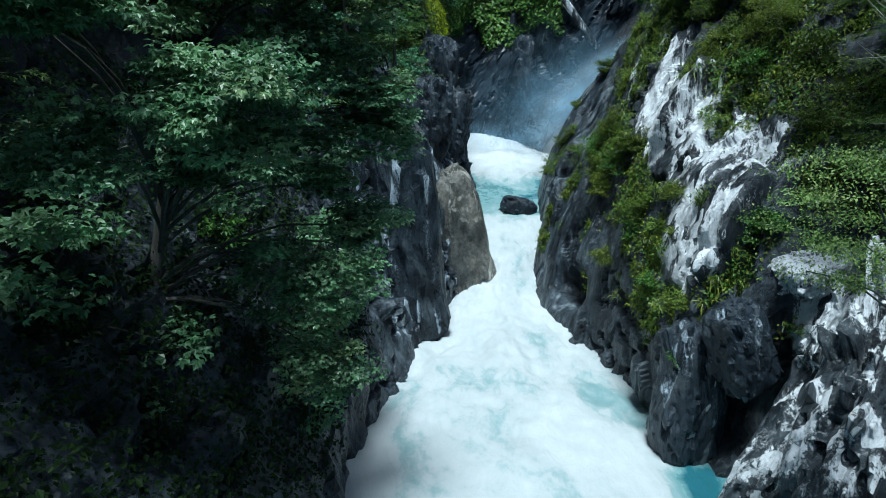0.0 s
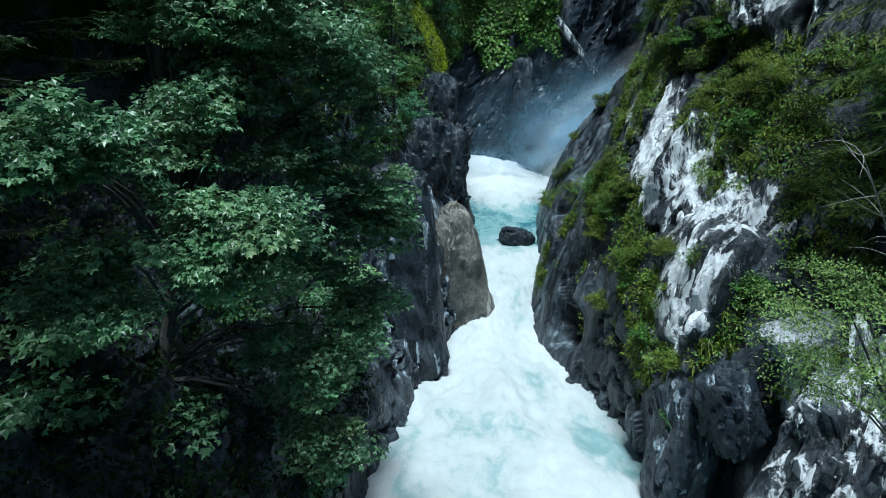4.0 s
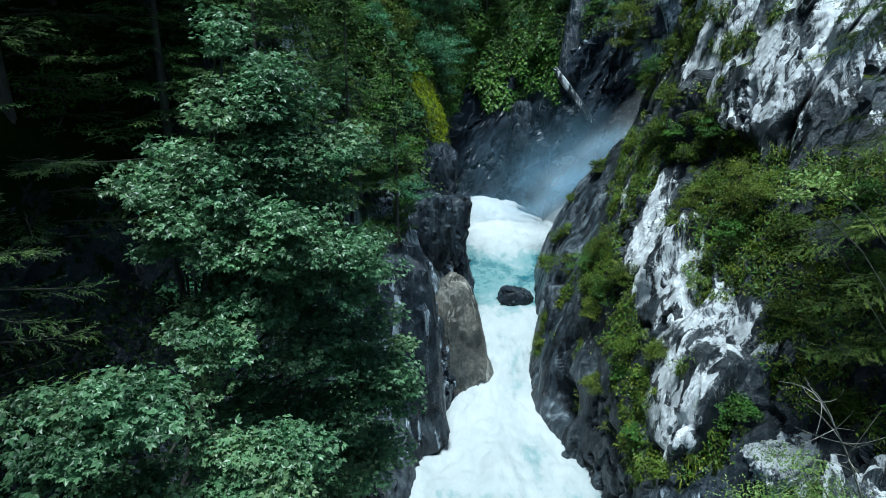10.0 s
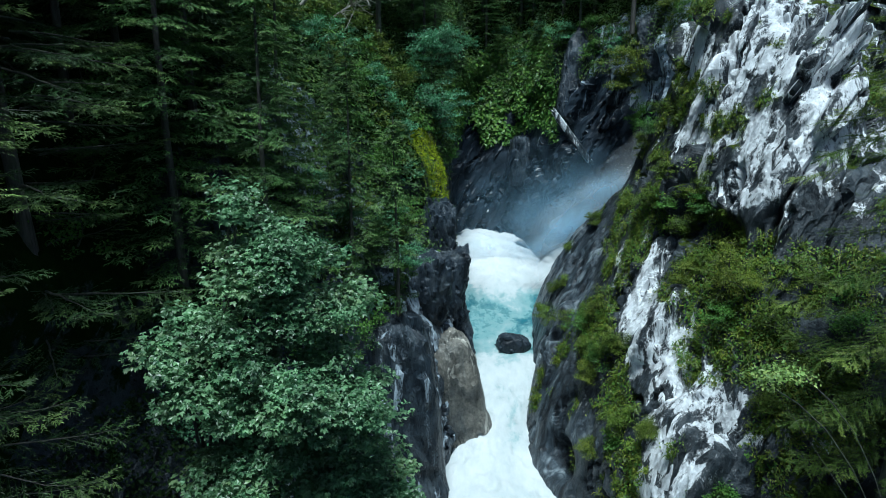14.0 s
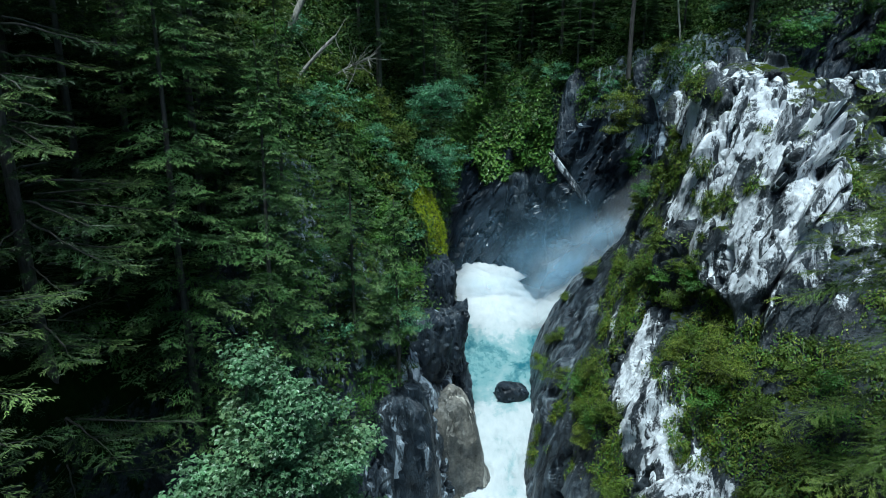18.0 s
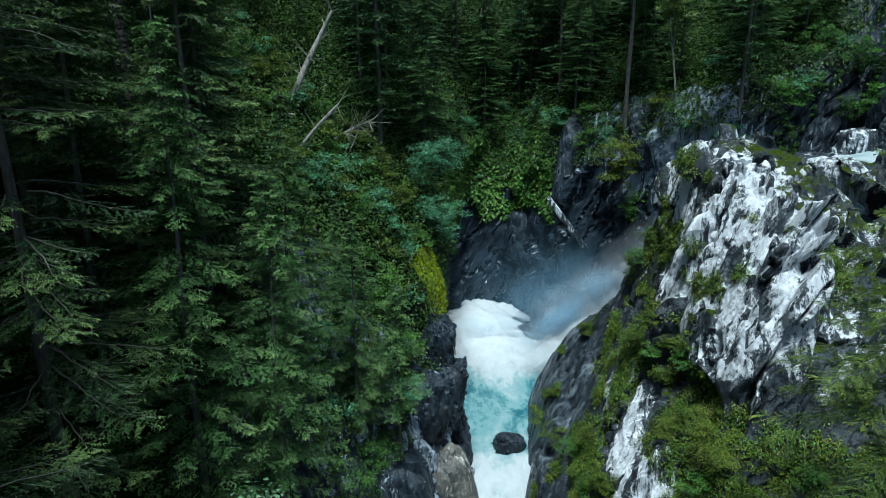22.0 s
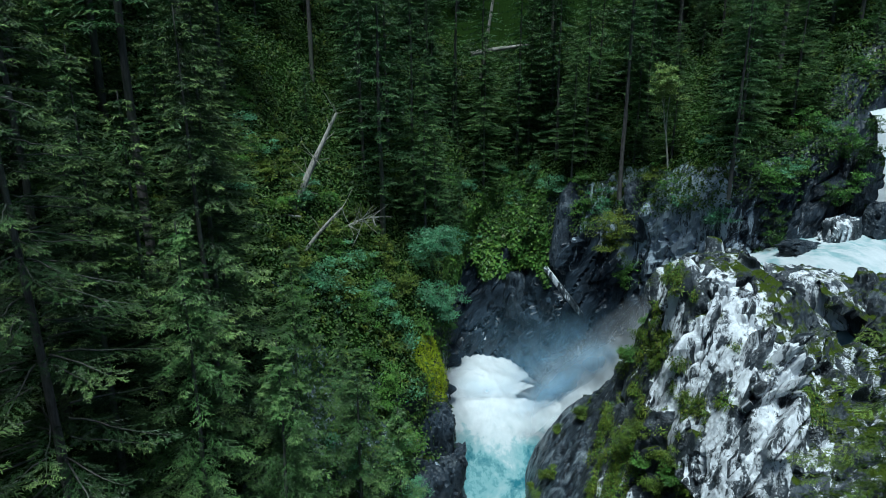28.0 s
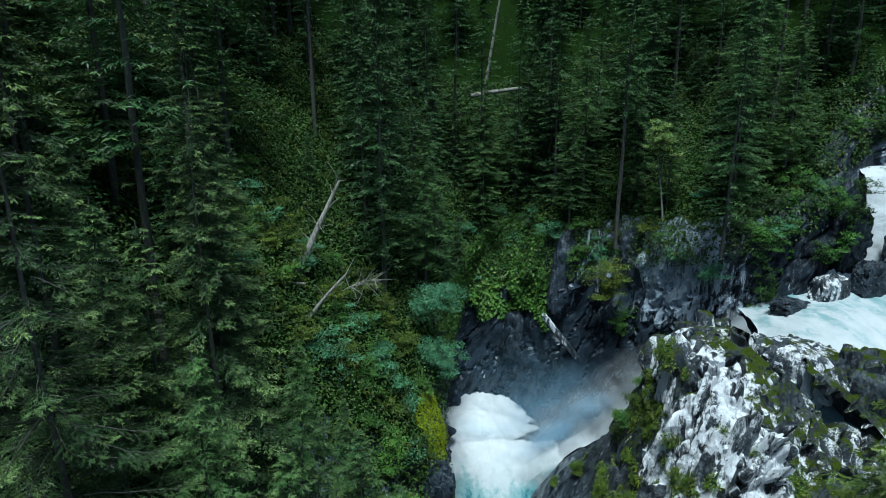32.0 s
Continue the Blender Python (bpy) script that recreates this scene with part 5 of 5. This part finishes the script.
tufts("fern_tufts", p, n, 17, 0.40, 0.022, FERN_LEAF, "yellow-green ferns and grass in the clefts of the cliff", 1)
p, n = seat(RG, RN, green & (patchy > 0.15), 40000, rng)
carpet("cliff_herbs", p, n, 0.11, FERN_LEAF, "small yellow-green herbs on the mossy ledges", 2)
p, n = seat(RG, RN, green & (patchy > 0.22), 22000, rng)
carpet("cliff_leaves", p, n, 0.13, SHRUB_LEAF, "small dark green leaves on the mossy ledges", 7)
slope = ~moss & (LV > 3.5) & (LV < 5.6) & (LG[..., 1] > 24) & (LG[..., 1] < 78) & (LG[..., 2] < 48) & (LG[..., 0] < 40)
p, n = seat(LG, LN, slope, 150000, rng)
carpet("slope_herbs", p, n, 0.22, UNDER_LEAF, "dense green herbs over the steep forest slope", 3, lift=0.9)
p, n = seat(LG, LN, slope & (LG[..., 1] > 30), 1900, rng)
tufts("slope_ferns", p, n, 14, 0.7, 0.06, FERN_LEAF, "ferns over the steep forest slope", 4)
ivy = (LV > 2.6) & (LV < 4.6) & (LG[..., 1] > 52) & (LG[..., 0] < 11) & (LG[..., 2] > 18 + 5 * fbm(LG.reshape(-1, 3) * 0.4, 3, 77).reshape(LV.shape))
p, n = seat(LG, LN, ivy, 18000, rng)
carpet("butterbur_leaves", p, n, 0.40, SHRUB_LEAF, "hanging carpet of round green leaves on the back wall", 5, lift=0.4)
p, n = seat(LG, LN, moss, 14000, rng)
carpet("moss_cushion", p, n, 0.10, MOSS_LEAF, "bright yellow-green moss on the gorge wall", 6, "moss", 0.06)


# ---- dead wood ----
def log(at, to, r0, r1, label, name="log", twigs=0, seed=0, fine=0.03, spread=(0.6, 1.8)):
    r = np.random.default_rng(seed)
    a, b = np.array(at, dtype=float), np.array(to, dtype=float)
    s = np.linspace(0, 1, 8)[:, None]
    ob = tagged(new(name), label, "log")
    ob.location = at
    axis = (b - a) * s + np.array([0.0, 0, 0.15]) * np.sin(s * 3.0)
    part("stem", tubes("stem", [(axis, r0, r1)], GREY_WOOD, 9), ob)
    for i in range(twigs):
        k = axis[int(r.integers(2, 8))]
        d = unit(unit(b - a) + r.normal(0, 0.8, 3)) * r.uniform(*spread)
        q = np.linspace(0, 1, 5)[:, None]
        part("branch", tubes("branch", [(k + d * q + r.normal(0, 0.08, 3) * q ** 2 * 3, fine, fine * 0.3)], GREY_WOOD, 5), ob)
    return ob


log((-10.8, 41, 27.8), (-7.4, 43.5, 35.3), 0.30, 0.10, "bleached dead trunk leaning on the mossy slope", twigs=22, seed=1)
log((-9.2, 39, 26.4), (-6.7, 40, 29.2), 0.13, 0.08, "broken grey log among the shrubs", twigs=8, seed=2)
log((-13.5, 40, 28.6), (-9.5, 40, 28.6), 0.09, 0.07, "straight pale pole lying on the slope", seed=3)
log((3.3, 73, 40.7), (10.1, 73, 41.6), 0.30, 0.22, "grey fallen trunk across the dark wood", seed=4)
log((4.4, 72, 38.0), (6.4, 72, 51.1), 0.22, 0.12, "leaning bare trunk in the dark wood", twigs=6, seed=5)
log((8.6, 10.6, 10.4), (6.7, 9.6, 13.2), 0.020, 0.007, "bare white dead shrub on the ledge", "dead_shrub", 22, 6, 0.009, (0.3, 1.0))
log((-7.6, 43.6, 26.8), (-5.0, 42.8, 28.0), 0.08, 0.03, "tangle of dead grey twigs", "dead_shrub", 40, 7)


# ---- spray over the plunge pool ----
def spray(at, radii, strength, label, seed, tilt=0.0):
    """A thin bellied veil, thick in its middle and gone at its rim."""
    a, b = np.meshgrid(np.linspace(-1, 1, 28), np.linspace(-1, 1, 28), indexing="ij")
    r = np.sqrt(a ** 2 + b ** 2)
    y = 0.8 * (1 - r ** 2) + 0.3 * np.sin(3 * a + seed) * np.cos(2 * b)
    p = np.stack([a * radii[0], -y * radii[1], b * radii[2]], -1).reshape(-1, 3) @ np.array(pose(0, 0, 0, 0, tilt, 0).to_3x3()).T + np.asarray(at)
    thick = strength * np.clip(1 - r, 0, 1) ** 1.3
    return tagged(new("spray", mesh_of("spray", p, grid_faces(28, 28), MIST, True, thick=thick.ravel())), label, "spray", kind="stuff")


for i, (at, radii, k, tilt) in enumerate([((7, 58.5, 10), (9, 1, 6), 0.28, 0), ((10.5, 56, 13), (7, 1, 7), 0.13, -20), ((10, 54, 10.5), (7, 1, 4.5), 0.38, -20), ((5, 55, 8.0), (7, 1, 1.8), 0.5, 0),
                                          ((10.5, 52, 13.0), (6.5, 1, 3.4), 0.6, -40), ((11.4, 49.0, 12.2), (5, 1, 2.2), 0.9, -40), ((9.4, 49.4, 10.2), (3.4, 1, 1.6), 0.9, -40), ((13.4, 48.4, 14.2), (2.8, 1, 1.8), 0.9, -40), ((8, 50.2, 8.6), (3.4, 1, 1.6), 0.6, -20)]):
    spray(at, radii, k, "drifting white spray over the plunge pool", i, tilt)
